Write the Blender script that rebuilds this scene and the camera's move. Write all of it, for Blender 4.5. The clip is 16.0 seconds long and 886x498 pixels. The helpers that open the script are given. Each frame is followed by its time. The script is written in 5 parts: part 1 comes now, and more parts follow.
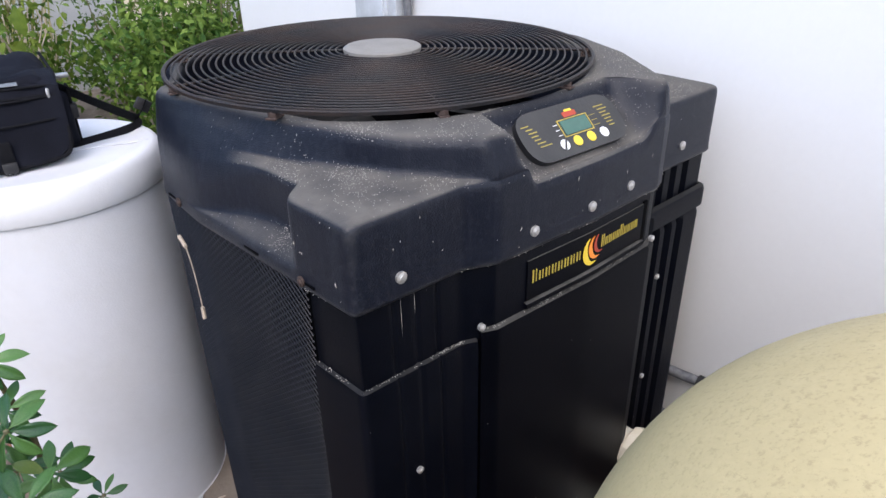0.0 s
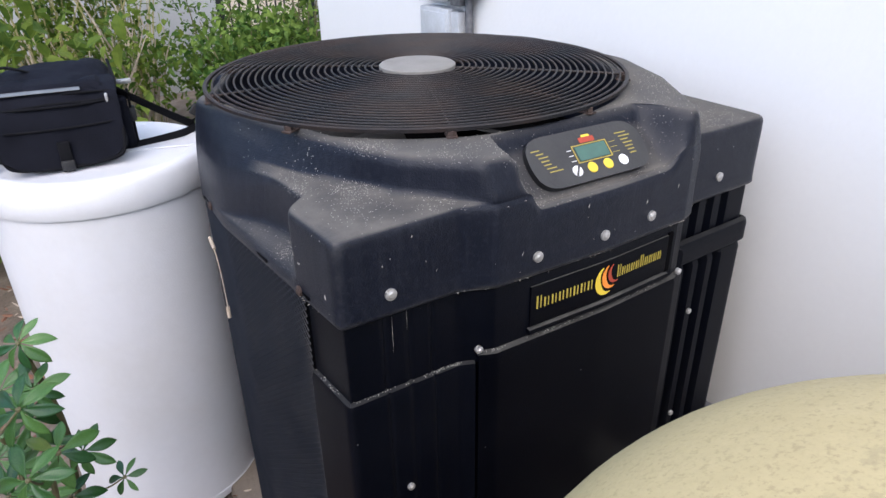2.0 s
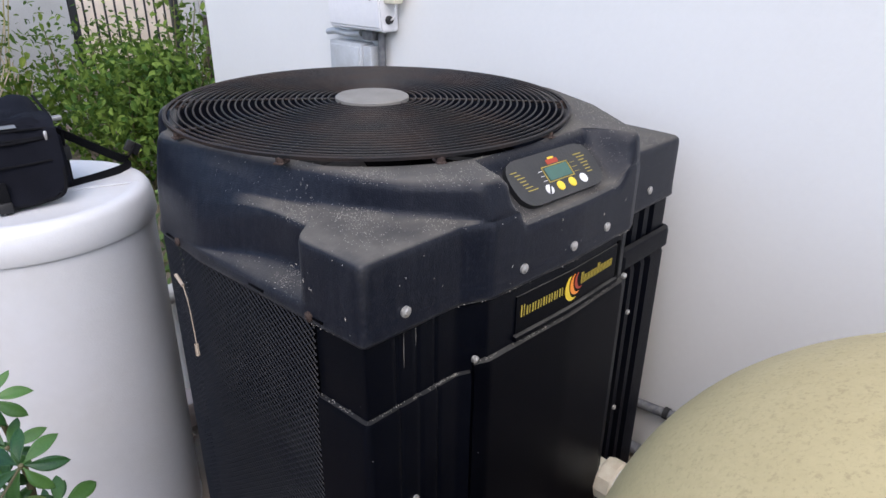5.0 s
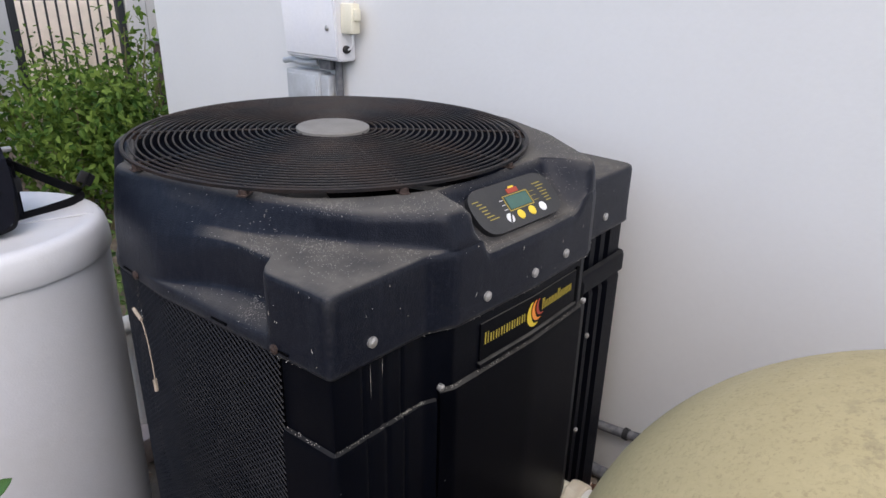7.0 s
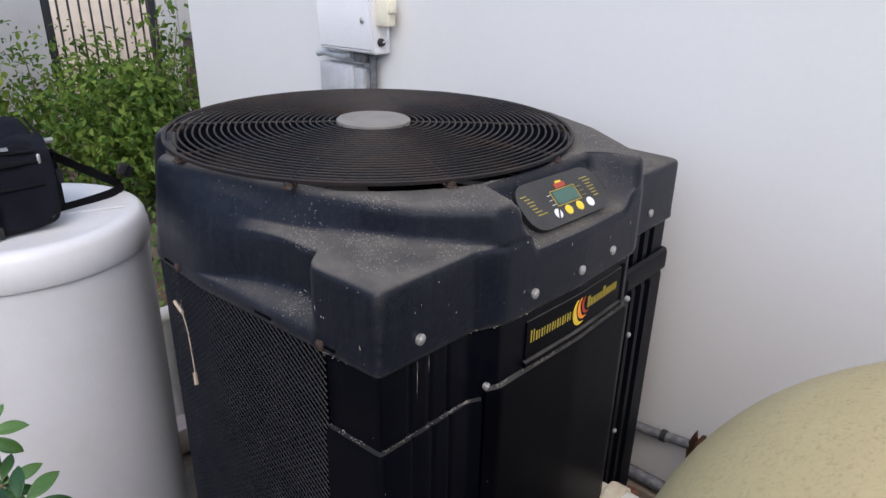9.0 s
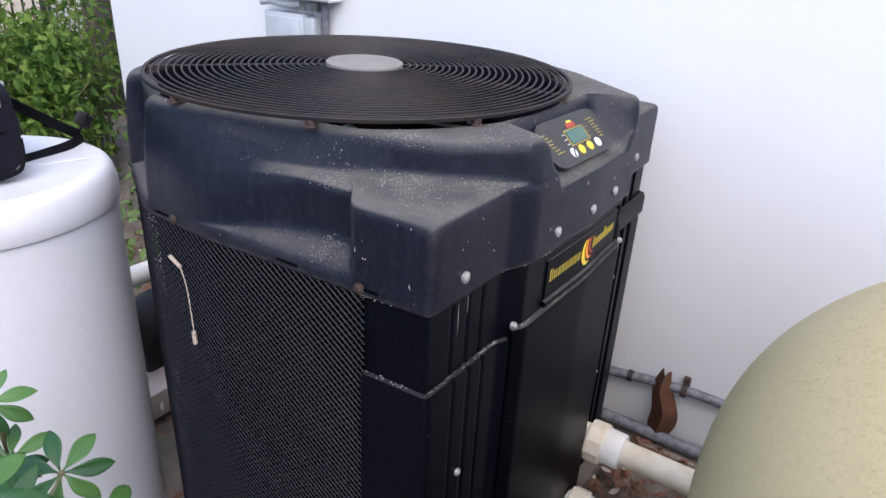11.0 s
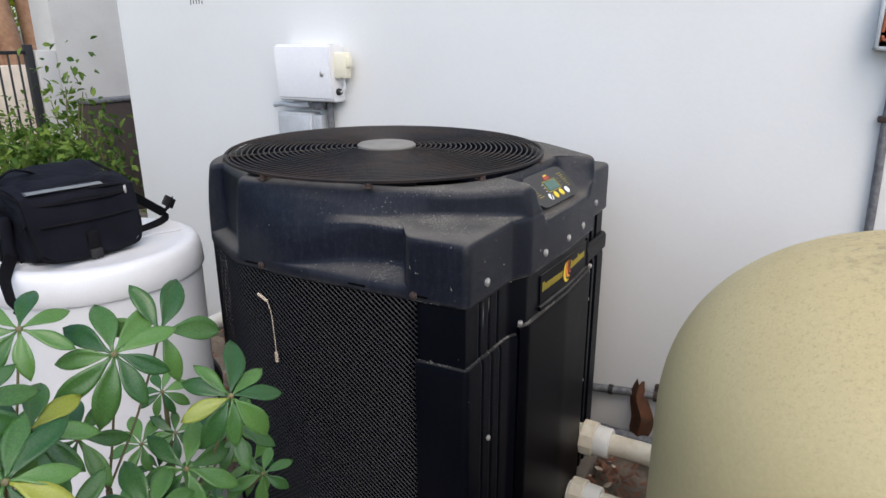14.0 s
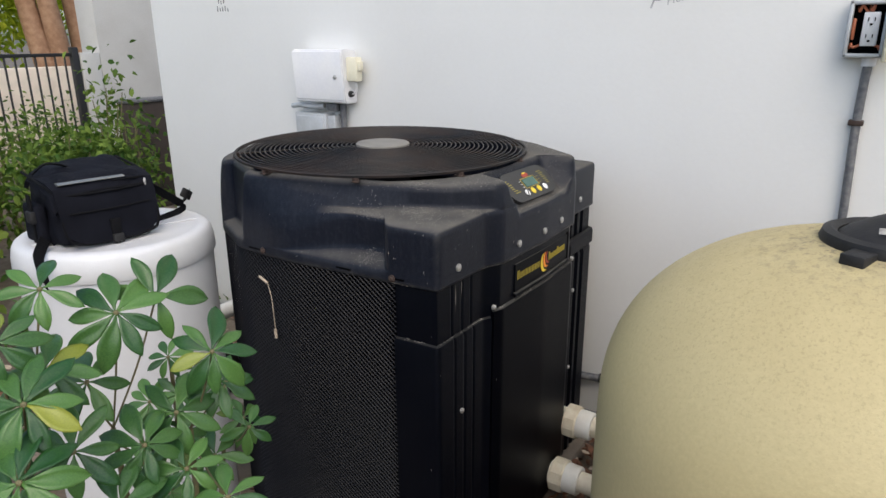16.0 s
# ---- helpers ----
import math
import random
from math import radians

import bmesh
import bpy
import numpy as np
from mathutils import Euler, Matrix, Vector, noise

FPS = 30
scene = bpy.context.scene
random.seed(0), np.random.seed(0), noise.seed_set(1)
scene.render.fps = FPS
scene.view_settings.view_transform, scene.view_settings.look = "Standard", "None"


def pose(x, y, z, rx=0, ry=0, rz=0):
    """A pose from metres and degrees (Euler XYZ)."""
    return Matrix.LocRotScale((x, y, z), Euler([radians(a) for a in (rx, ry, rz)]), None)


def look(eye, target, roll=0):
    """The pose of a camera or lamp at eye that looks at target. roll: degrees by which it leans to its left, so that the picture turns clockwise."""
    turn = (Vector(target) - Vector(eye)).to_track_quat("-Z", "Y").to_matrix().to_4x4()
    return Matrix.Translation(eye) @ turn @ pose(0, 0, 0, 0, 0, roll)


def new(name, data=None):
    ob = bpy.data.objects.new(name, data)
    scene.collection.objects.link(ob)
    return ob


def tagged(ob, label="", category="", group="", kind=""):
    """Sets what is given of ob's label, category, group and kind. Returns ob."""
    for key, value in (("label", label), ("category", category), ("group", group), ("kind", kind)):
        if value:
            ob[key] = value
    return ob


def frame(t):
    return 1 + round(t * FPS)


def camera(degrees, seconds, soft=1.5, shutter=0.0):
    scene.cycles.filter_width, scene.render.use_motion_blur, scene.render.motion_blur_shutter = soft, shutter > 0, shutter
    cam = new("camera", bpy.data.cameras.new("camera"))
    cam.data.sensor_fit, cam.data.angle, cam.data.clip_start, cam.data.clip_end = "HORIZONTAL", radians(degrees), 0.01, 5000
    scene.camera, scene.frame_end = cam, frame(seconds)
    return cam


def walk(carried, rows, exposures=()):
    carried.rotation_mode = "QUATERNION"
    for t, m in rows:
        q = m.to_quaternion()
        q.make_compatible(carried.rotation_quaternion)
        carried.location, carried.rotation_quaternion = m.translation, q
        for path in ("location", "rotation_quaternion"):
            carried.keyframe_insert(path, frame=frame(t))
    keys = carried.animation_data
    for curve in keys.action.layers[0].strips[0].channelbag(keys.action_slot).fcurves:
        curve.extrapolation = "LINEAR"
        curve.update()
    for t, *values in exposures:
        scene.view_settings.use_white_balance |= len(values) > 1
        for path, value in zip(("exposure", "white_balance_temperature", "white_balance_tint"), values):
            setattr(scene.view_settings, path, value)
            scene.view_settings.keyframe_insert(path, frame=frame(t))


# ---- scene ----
cam = camera(67.8, 16.0)
METRES, EYE, TILT, LEAN, TURN = 1.36, 1.32, 0.0, 0.0, -41.6
ROWS = [
    (0.0, 0.0, 0.0, 0.0, -0.56, -27.77, 1.07),
    (0.5, 0.0371, 0.0038, 0.0095, 1.37, -26.71, 1.09),
    (1.0, 0.0673, -0.0001, 0.009, 3.59, -26.64, 1.22),
    (1.5, 0.0823, -0.0007, 0.0108, 5.44, -26.35, 0.74),
    (2.0, 0.0859, 0.0078, 0.008, 7.57, -26.71, 0.9),
    (2.5, 0.0653, 0.0055, 0.0128, 7.33, -26.1, 0.65),
    (3.0, 0.0197, -0.0089, 0.0125, 3.19, -25.55, 0.91),
    (3.5, -0.0094, -0.0172, 0.0129, 0.32, -25.34, -0.07),
    (4.0, -0.0303, -0.0225, 0.0136, -1.32, -25.15, -0.26),
    (6.5, -0.0574, -0.0579, 0.0269, -7.64, -22.44, -1.38),
    (7.0, -0.0594, -0.0482, 0.0279, -8.12, -22.11, -1.3),
    (7.5, -0.0669, -0.0414, 0.0293, -7.71, -22.51, -0.85),
    (8.0, -0.0746, -0.0431, 0.0301, -6.65, -22.54, -1.11),
    (8.5, -0.0749, -0.0401, 0.028, -6.12, -22.41, -1.12),
    (11.0, -0.2176, -0.0045, -0.0182, -14.42, -24.98, -2.79),
    (11.5, -0.2687, -0.0477, -0.0051, -19.68, -24.58, -3.41),
    (12.0, -0.2357, -0.0727, 0.0011, -19.75, -23.29, -2.56),
    (12.5, -0.2262, -0.105, 0.0073, -15.05, -22.21, -0.58),
    (13.0, -0.2554, -0.1494, 0.0018, -14.69, -20.46, -0.04),
    (13.5, -0.3305, -0.2128, 0.0105, -16.29, -18.81, 0.07),
    (14.0, -0.3716, -0.2587, 0.0106, -18.53, -17.7, 0.22),
    (14.5, -0.3773, -0.3084, 0.0127, -20.38, -17.36, -0.07),
    (15.0, -0.3671, -0.3408, 0.0205, -20.83, -16.61, -0.55),
    (15.5, -0.3196, -0.351, 0.029, -18.57, -16.63, -0.09),
    (16.0, -0.3176, -0.3839, 0.024, -15.4, -17.66, 0.3),
]
walk(cam, [(t, pose(0, 0, EYE, TILT, LEAN, TURN) @ pose(METRES * x, METRES * y, METRES * z, 90 + pitch, roll, yaw)) for t, x, y, z, yaw, pitch, roll in ROWS],
     exposures=[(0.0, 1.60, 5950, 12), (2.0, 1.56, 5950, 12), (4.0, 1.46, 5950, 12), (7.0, 1.00, 6200, 12), (8.5, 1.00, 6200, 12), (11.0, 1.56, 5850, 14), (12.5, 1.30, 6000, 11), (14.5, 1.10, 6350, 8), (16.0, 1.00, 6500, 7)])

# ---- world, sun, exposure ----
world = bpy.data.worlds.new("sky")
scene.world = world
world.use_nodes = True
wn = world.node_tree
sky = wn.nodes.new("ShaderNodeTexSky")
sky.sky_type = 'NISHITA'
sky.sun_disc = False
sky.air_density, sky.dust_density = 1.0, 3.0
SUN_EL, SUN_DIR = 50.0, (-0.72, -0.69)
sky.sun_elevation = radians(SUN_EL)
sky.sun_rotation = math.atan2(SUN_DIR[0], SUN_DIR[1])
wn.nodes["Background"].inputs[1].default_value = 0.13
wn.links.new(sky.outputs[0], wn.nodes["Background"].inputs[0])
sun = new("sun", bpy.data.lights.new("sun", 'SUN'))
sun.data.energy, sun.data.angle, sun.data.color = 0.45, radians(90), (1.0, 0.96, 0.90)
sun.matrix_world = look((SUN_DIR[0] * 10, SUN_DIR[1] * 10, 10 * math.tan(radians(SUN_EL))), (0, 0, 0))


# ---- materials ----
def material(name, color, rough=0.5, metal=0.0, second=None, amount=0.5, scale=8.0, fine=90.0, fine_amount=0.12,
             bump=0.15, bump_scale=200.0, coat=0.0, spec=0.5):
    """A surface with broad stains (second colour) and fine grain, in object metres."""
    m = bpy.data.materials.new(name)
    m.use_nodes = True
    n, l = m.node_tree.nodes, m.node_tree.links
    b = n["Principled BSDF"]
    tc = n.new("ShaderNodeTexCoord")
    big, small = n.new("ShaderNodeTexNoise"), n.new("ShaderNodeTexNoise")
    big.inputs["Scale"].default_value, big.inputs["Detail"].default_value = scale, 6
    small.inputs["Scale"].default_value, small.inputs["Detail"].default_value = fine, 4
    l.new(tc.outputs["Object"], big.inputs["Vector"])
    l.new(tc.outputs["Object"], small.inputs["Vector"])
    ramp = n.new("ShaderNodeValToRGB")
    ramp.color_ramp.elements[0].position, ramp.color_ramp.elements[1].position = 0.38, 0.68
    l.new(big.outputs[0], ramp.inputs[0])
    k = n.new("ShaderNodeMath")
    k.operation = 'MULTIPLY'
    k.inputs[1].default_value = amount
    l.new(ramp.outputs[0], k.inputs[0])
    mix = n.new("ShaderNodeMix")
    mix.data_type = 'RGBA'
    second = second or tuple(c * 0.75 for c in color)
    mix.inputs["A"].default_value, mix.inputs["B"].default_value = (*color, 1), (*second, 1)
    l.new(k.outputs[0], mix.inputs["Factor"])
    grain = n.new("ShaderNodeMix")
    grain.data_type, grain.blend_type = 'RGBA', 'OVERLAY'
    grain.inputs["Factor"].default_value = fine_amount
    l.new(mix.outputs["Result"], grain.inputs["A"])
    l.new(small.outputs[0], grain.inputs["B"])
    l.new(grain.outputs["Result"], b.inputs["Base Color"])
    rr = n.new("ShaderNodeMapRange")
    rr.inputs["To Min"].default_value, rr.inputs["To Max"].default_value = max(0.02, rough - 0.1), min(1, rough + 0.1)
    l.new(big.outputs[0], rr.inputs["Value"])
    l.new(rr.outputs[0], b.inputs["Roughness"])
    b.inputs["Metallic"].default_value = metal
    b.inputs["Specular IOR Level"].default_value = spec
    b.inputs["Coat Weight"].default_value = coat
    if bump:
        bn, bp = n.new("ShaderNodeTexNoise"), n.new("ShaderNodeBump")
        bn.inputs["Scale"].default_value, bn.inputs["Detail"].default_value = bump_scale, 3
        bp.inputs["Strength"].default_value, bp.inputs["Distance"].default_value = bump, 0.004
        l.new(tc.outputs["Object"], bn.inputs["Vector"])
        l.new(bn.outputs[0], bp.inputs["Height"])
        l.new(bp.outputs[0], b.inputs["Normal"])
    return m


def add_dust(m, colour, lo=0.62, hi=0.97, most=0.8, specks=0.0, speck_colour=(0.62, 0.6, 0.56)):
    """Dust that has settled on what faces up, patchy, and small light specks anywhere."""
    n, l = m.node_tree.nodes, m.node_tree.links
    b = n["Principled BSDF"]
    base = b.inputs["Base Color"].links[0].from_socket
    geo, sep, tc = n.new("ShaderNodeNewGeometry"), n.new("ShaderNodeSeparateXYZ"), n.new("ShaderNodeTexCoord")
    l.new(geo.outputs["Normal"], sep.inputs[0])
    up = n.new("ShaderNodeMapRange")
    up.inputs["From Min"].default_value, up.inputs["From Max"].default_value = lo, hi
    l.new(sep.outputs[2], up.inputs["Value"])
    na = n.new("ShaderNodeTexNoise")
    na.inputs["Scale"].default_value, na.inputs["Detail"].default_value, na.inputs["Roughness"].default_value = 16, 9, 0.68
    l.new(tc.outputs["Object"], na.inputs["Vector"])
    nr = n.new("ShaderNodeMapRange")
    nr.inputs["From Min"].default_value, nr.inputs["From Max"].default_value = 0.34, 0.68
    nr.inputs["To Min"].default_value = 0.45
    l.new(na.outputs[0], nr.inputs["Value"])
    k = n.new("ShaderNodeMath")
    k.operation = 'MULTIPLY'
    l.new(up.outputs[0], k.inputs[0])
    l.new(nr.outputs[0], k.inputs[1])
    k2 = n.new("ShaderNodeMath")
    k2.operation = 'MULTIPLY'
    k2.inputs[1].default_value = most
    l.new(k.outputs[0], k2.inputs[0])
    mix = n.new("ShaderNodeMix")
    mix.data_type = 'RGBA'
    mix.inputs["B"].default_value = (*colour, 1)
    l.new(base, mix.inputs["A"])
    l.new(k2.outputs[0], mix.inputs["Factor"])
    out = mix.outputs["Result"]
    if specks:
        vo = n.new("ShaderNodeTexVoronoi")
        vo.inputs["Scale"].default_value = 105
        mp = n.new("ShaderNodeMapping")
        mp.inputs["Scale"].default_value = (1, 1, 0.45)
        l.new(tc.outputs["Object"], mp.inputs[0])
        l.new(mp.outputs[0], vo.inputs["Vector"])
        lt = n.new("ShaderNodeMath")
        lt.operation = 'LESS_THAN'
        lt.inputs[1].default_value = 0.05
        l.new(vo.outputs["Distance"], lt.inputs[0])
        sc = n.new("ShaderNodeSeparateColor")
        l.new(vo.outputs["Color"], sc.inputs[0])
        gt = n.new("ShaderNodeMath")
        gt.operation = 'LESS_THAN'
        gt.inputs[1].default_value = specks
        l.new(sc.outputs[0], gt.inputs[0])
        both = n.new("ShaderNodeMath")
        both.operation = 'MULTIPLY'
        l.new(lt.outputs[0], both.inputs[0])
        l.new(gt.outputs[0], both.inputs[1])
        mx = n.new("ShaderNodeMix")
        mx.data_type = 'RGBA'
        mx.inputs["B"].default_value = (*speck_colour, 1)
        l.new(out, mx.inputs["A"])
        l.new(both.outputs[0], mx.inputs["Factor"])
        out = mx.outputs["Result"]
    l.new(out, b.inputs["Base Color"])
    ro = b.inputs["Roughness"].links[0].from_socket
    rm = n.new("ShaderNodeMix")
    rm.inputs["B"].default_value = 0.95
    l.new(ro, rm.inputs["A"])
    l.new(k2.outputs[0], rm.inputs["Factor"])
    l.new(rm.outputs[0], b.inputs["Roughness"])
    return m


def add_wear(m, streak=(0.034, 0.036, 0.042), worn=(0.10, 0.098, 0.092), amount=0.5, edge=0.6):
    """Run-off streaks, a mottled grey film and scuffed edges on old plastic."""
    n, l = m.node_tree.nodes, m.node_tree.links
    b = n["Principled BSDF"]
    out = b.inputs["Base Color"].links[0].from_socket
    tc, geo = n.new("ShaderNodeTexCoord"), n.new("ShaderNodeNewGeometry")

    def layer(scale, stretch_, lo, hi, most, colour, source=None):
        nonlocal out
        mp, no, ra, mul, mx = (n.new(k) for k in ("ShaderNodeMapping", "ShaderNodeTexNoise", "ShaderNodeMapRange", "ShaderNodeMath", "ShaderNodeMix"))
        mp.inputs["Scale"].default_value = stretch_
        no.inputs["Scale"].default_value, no.inputs["Detail"].default_value, no.inputs["Roughness"].default_value = scale, 9, 0.72
        l.new(tc.outputs["Object"], mp.inputs[0])
        l.new(mp.outputs[0], no.inputs["Vector"])
        ra.inputs["From Min"].default_value, ra.inputs["From Max"].default_value = lo, hi
        l.new(no.outputs[0], ra.inputs["Value"])
        mul.operation = 'MULTIPLY'
        mul.inputs[1].default_value = most
        l.new(ra.outputs[0], mul.inputs[0])
        if source:
            l.new(source, mul.inputs[1])
        mx.data_type = 'RGBA'
        mx.inputs["B"].default_value = (*colour, 1)
        l.new(out, mx.inputs["A"])
        l.new(mul.outputs[0], mx.inputs["Factor"])
        out = mx.outputs["Result"]

    layer(9, (7, 7, 0.5), 0.50, 0.74, amount, streak)
    layer(120, (1, 1, 0.7), 0.50, 0.68, amount * 1.2, streak)
    layer(5, (1, 1, 1), 0.55, 0.75, amount * 0.8, streak)
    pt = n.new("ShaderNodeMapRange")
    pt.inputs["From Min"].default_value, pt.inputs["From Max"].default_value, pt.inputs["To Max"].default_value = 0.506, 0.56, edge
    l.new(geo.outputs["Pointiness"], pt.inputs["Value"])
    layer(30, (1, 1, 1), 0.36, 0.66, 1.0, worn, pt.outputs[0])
    l.new(out, b.inputs["Base Color"])
    return m


# blue cast in these black base colours paints in the reflected sky
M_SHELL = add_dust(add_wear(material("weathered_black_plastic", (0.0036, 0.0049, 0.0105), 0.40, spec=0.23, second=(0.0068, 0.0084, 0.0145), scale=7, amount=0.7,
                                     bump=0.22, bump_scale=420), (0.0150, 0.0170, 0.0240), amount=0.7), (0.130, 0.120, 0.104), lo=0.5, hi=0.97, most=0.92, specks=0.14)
M_PANEL = add_dust(add_wear(material("black_panel_plastic", (0.0008, 0.0010, 0.0022), 0.36, spec=0.07, second=(0.0018, 0.0020, 0.0036), scale=5, amount=0.6,
                                     bump=0.15, bump_scale=420), (0.0032, 0.0036, 0.0054), amount=0.10, edge=0.0), (0.12, 0.115, 0.105), lo=0.35, most=0.6, specks=0.05)
M_BAND = add_dust(add_wear(material("sky_tinted_black_plastic", (0.0009, 0.0013, 0.0032), 0.36, spec=0.10, second=(0.0019, 0.0024, 0.0046), scale=6, amount=0.7,
                                    bump=0.18, bump_scale=420), (0.0046, 0.0053, 0.0082), amount=0.22, edge=0.0), (0.060, 0.058, 0.054), lo=0.6, most=0.45, specks=0.06)
# near-black for coil and fan; also painted shade in slots, gaps, fan well
M_GAPBLACK = material("coil_and_gap_black", (0.0012, 0.0012, 0.0016), 0.8, spec=0.05)
M_MESH = material("black_netting", (0.0040, 0.0045, 0.0070), 0.42, spec=0.16, second=(0.014, 0.014, 0.016), scale=14, fine=300)
M_WIRE = add_dust(material("rusty_black_wire", (0.0075, 0.0075, 0.0085), 0.5, spec=0.22, second=(0.050, 0.027, 0.016), scale=11, amount=0.38, fine=200, bump=0.3),
                  (0.10, 0.09, 0.08), lo=0.6, hi=1.0, most=0.4)
M_HUB = material("dusty_hub_cap", (0.20, 0.19, 0.17), 0.75, second=(0.15, 0.14, 0.125), scale=20, fine=250)
M_RUST = material("rusty_bolt", (0.045, 0.030, 0.024), 0.8, metal=0.2, second=(0.05, 0.026, 0.018), scale=120)
M_STEEL = material("steel_screw", (0.50, 0.49, 0.47), 0.45, metal=0.7, second=(0.35, 0.33, 0.3), scale=150)
M_OVERLAY = add_dust(material("control_overlay", (0.006, 0.007, 0.009), 0.42, second=(0.018, 0.018, 0.018), scale=30), (0.12, 0.115, 0.105), lo=0.3, hi=1.0, most=0.42)
M_LCD = material("lcd", (0.055, 0.12, 0.095), 0.2, bump=0)
M_YELLOW = material("yellow_print", (0.75, 0.55, 0.04), 0.5, bump=0)
M_LIME = material("yellow_lettering", (0.42, 0.33, 0.05), 0.5, bump=0)
M_PENCIL = material("pencil_graphite", (0.36, 0.36, 0.37), 0.6, second=(0.55, 0.55, 0.55), scale=90, amount=0.8, bump=0)
M_OLDPRINT = material("dirty_printed_label", (0.36, 0.35, 0.32), 0.6, second=(0.16, 0.15, 0.14), scale=160, amount=0.9, bump=0)
M_COPPER = material("orange_wire_sleeve", (0.42, 0.13, 0.06), 0.5, second=(0.25, 0.07, 0.04), scale=60, bump=0)
M_GRIT = material("pale_grit", (0.34, 0.32, 0.285), 0.9, bump=0)
M_PRINT = material("dull_yellow_print", (0.34, 0.28, 0.05), 0.6, bump=0)
M_WHITEPRINT = material("white_print", (0.75, 0.75, 0.74), 0.5, bump=0)
M_RED = material("red_print", (0.34, 0.045, 0.02), 0.5, bump=0)
M_ORANGE = material("orange_print", (0.8, 0.26, 0.03), 0.5, bump=0)
M_WALL = material("white_stucco", (0.76, 0.755, 0.735), 0.85, second=(0.71, 0.70, 0.675), scale=1.6, amount=0.6, fine=60, fine_amount=0.05, bump=0.12, bump_scale=90)
M_WHITE = material("white_polyethylene", (0.62, 0.62, 0.63), 0.42, second=(0.56, 0.55, 0.525), scale=5, amount=0.5, fine=60, fine_amount=0.05, bump=0.12, bump_scale=300)
M_TAN = material("tan_fibreglass", (0.51, 0.425, 0.220), 0.5, second=(0.47, 0.385, 0.195), scale=5, amount=0.5, fine=140, fine_amount=0.10, bump=0.14, bump_scale=160)
M_PVC = material("aged_pvc", (0.66, 0.60, 0.46), 0.45, second=(0.55, 0.46, 0.32), scale=22, amount=0.8)
M_PVCW = material("white_pvc", (0.74, 0.72, 0.66), 0.4, second=(0.6, 0.55, 0.45), scale=14, amount=0.6)
M_FABRIC = material("black_nylon", (0.0042, 0.0046, 0.0080), 0.70, spec=0.11, second=(0.012, 0.013, 0.020), scale=16, fine=500, bump=0.6, bump_scale=700)
M_STRAP = material("black_webbing", (0.0045, 0.0045, 0.0058), 0.8, spec=0.15, fine=600, bump=0.6, bump_scale=600)
M_GREY = material("grey_metal_box", (0.46, 0.48, 0.50), 0.45, metal=0.2, second=(0.36, 0.36, 0.36), scale=16)
M_BOX = material("white_enamel_box", (0.66, 0.66, 0.68), 0.35, second=(0.72, 0.71, 0.69), scale=9)
M_CREAM = material("cream_plastic", (0.74, 0.70, 0.55), 0.45)
M_CONDUIT = material("grey_conduit", (0.085, 0.086, 0.094), 0.55, second=(0.19, 0.19, 0.19), scale=60, amount=0.8)
M_BLACKP = material("black_rubber", (0.014, 0.014, 0.015), 0.6, spec=0.3, second=(0.040, 0.038, 0.035), scale=30)
M_SOIL = material("soil_and_mulch", (0.115, 0.088, 0.062), 0.95, second=(0.205, 0.17, 0.13), scale=9, amount=0.8, fine=70, fine_amount=0.5, bump=0.9, bump_scale=60)
M_CONCRETE = material("dirty_concrete", (0.19, 0.155, 0.12), 0.9, second=(0.10, 0.08, 0.06), scale=7, amount=0.8, bump=0.5, bump_scale=120)
M_MULCH = material("brown_dead_leaf", (0.17, 0.068, 0.032), 0.8, second=(0.09, 0.05, 0.03), scale=30, amount=0.9)
M_PALE = material("pale_twig", (0.45, 0.37, 0.28), 0.85, second=(0.25, 0.2, 0.15), scale=60)
M_BARK = material("bark", (0.27, 0.15, 0.09), 0.9, second=(0.40, 0.25, 0.16), scale=12, amount=0.9, bump=0.8, bump_scale=50)
M_IRON = material("black_iron", (0.016, 0.016, 0.017), 0.5)
M_BROWN = material("dark_brown_wood", (0.055, 0.040, 0.032), 0.7, second=(0.03, 0.024, 0.02), scale=6)
M_SAND = material("sunlit_render", (0.80, 0.71, 0.60), 0.9)
M_PINK = material("pale_block", (0.5, 0.42, 0.37), 0.9)
M_CLEAR = bpy.data.materials.new("cloudy_clear_plastic")
M_CLEAR.use_nodes = True
_b = M_CLEAR.node_tree.nodes["Principled BSDF"]
_b.inputs["Base Color"].default_value = (0.80, 0.78, 0.62, 1)
_b.inputs["Roughness"].default_value = 0.3
_b.inputs["Transmission Weight"].default_value = 0.55
_b.inputs["IOR"].default_value = 1.3


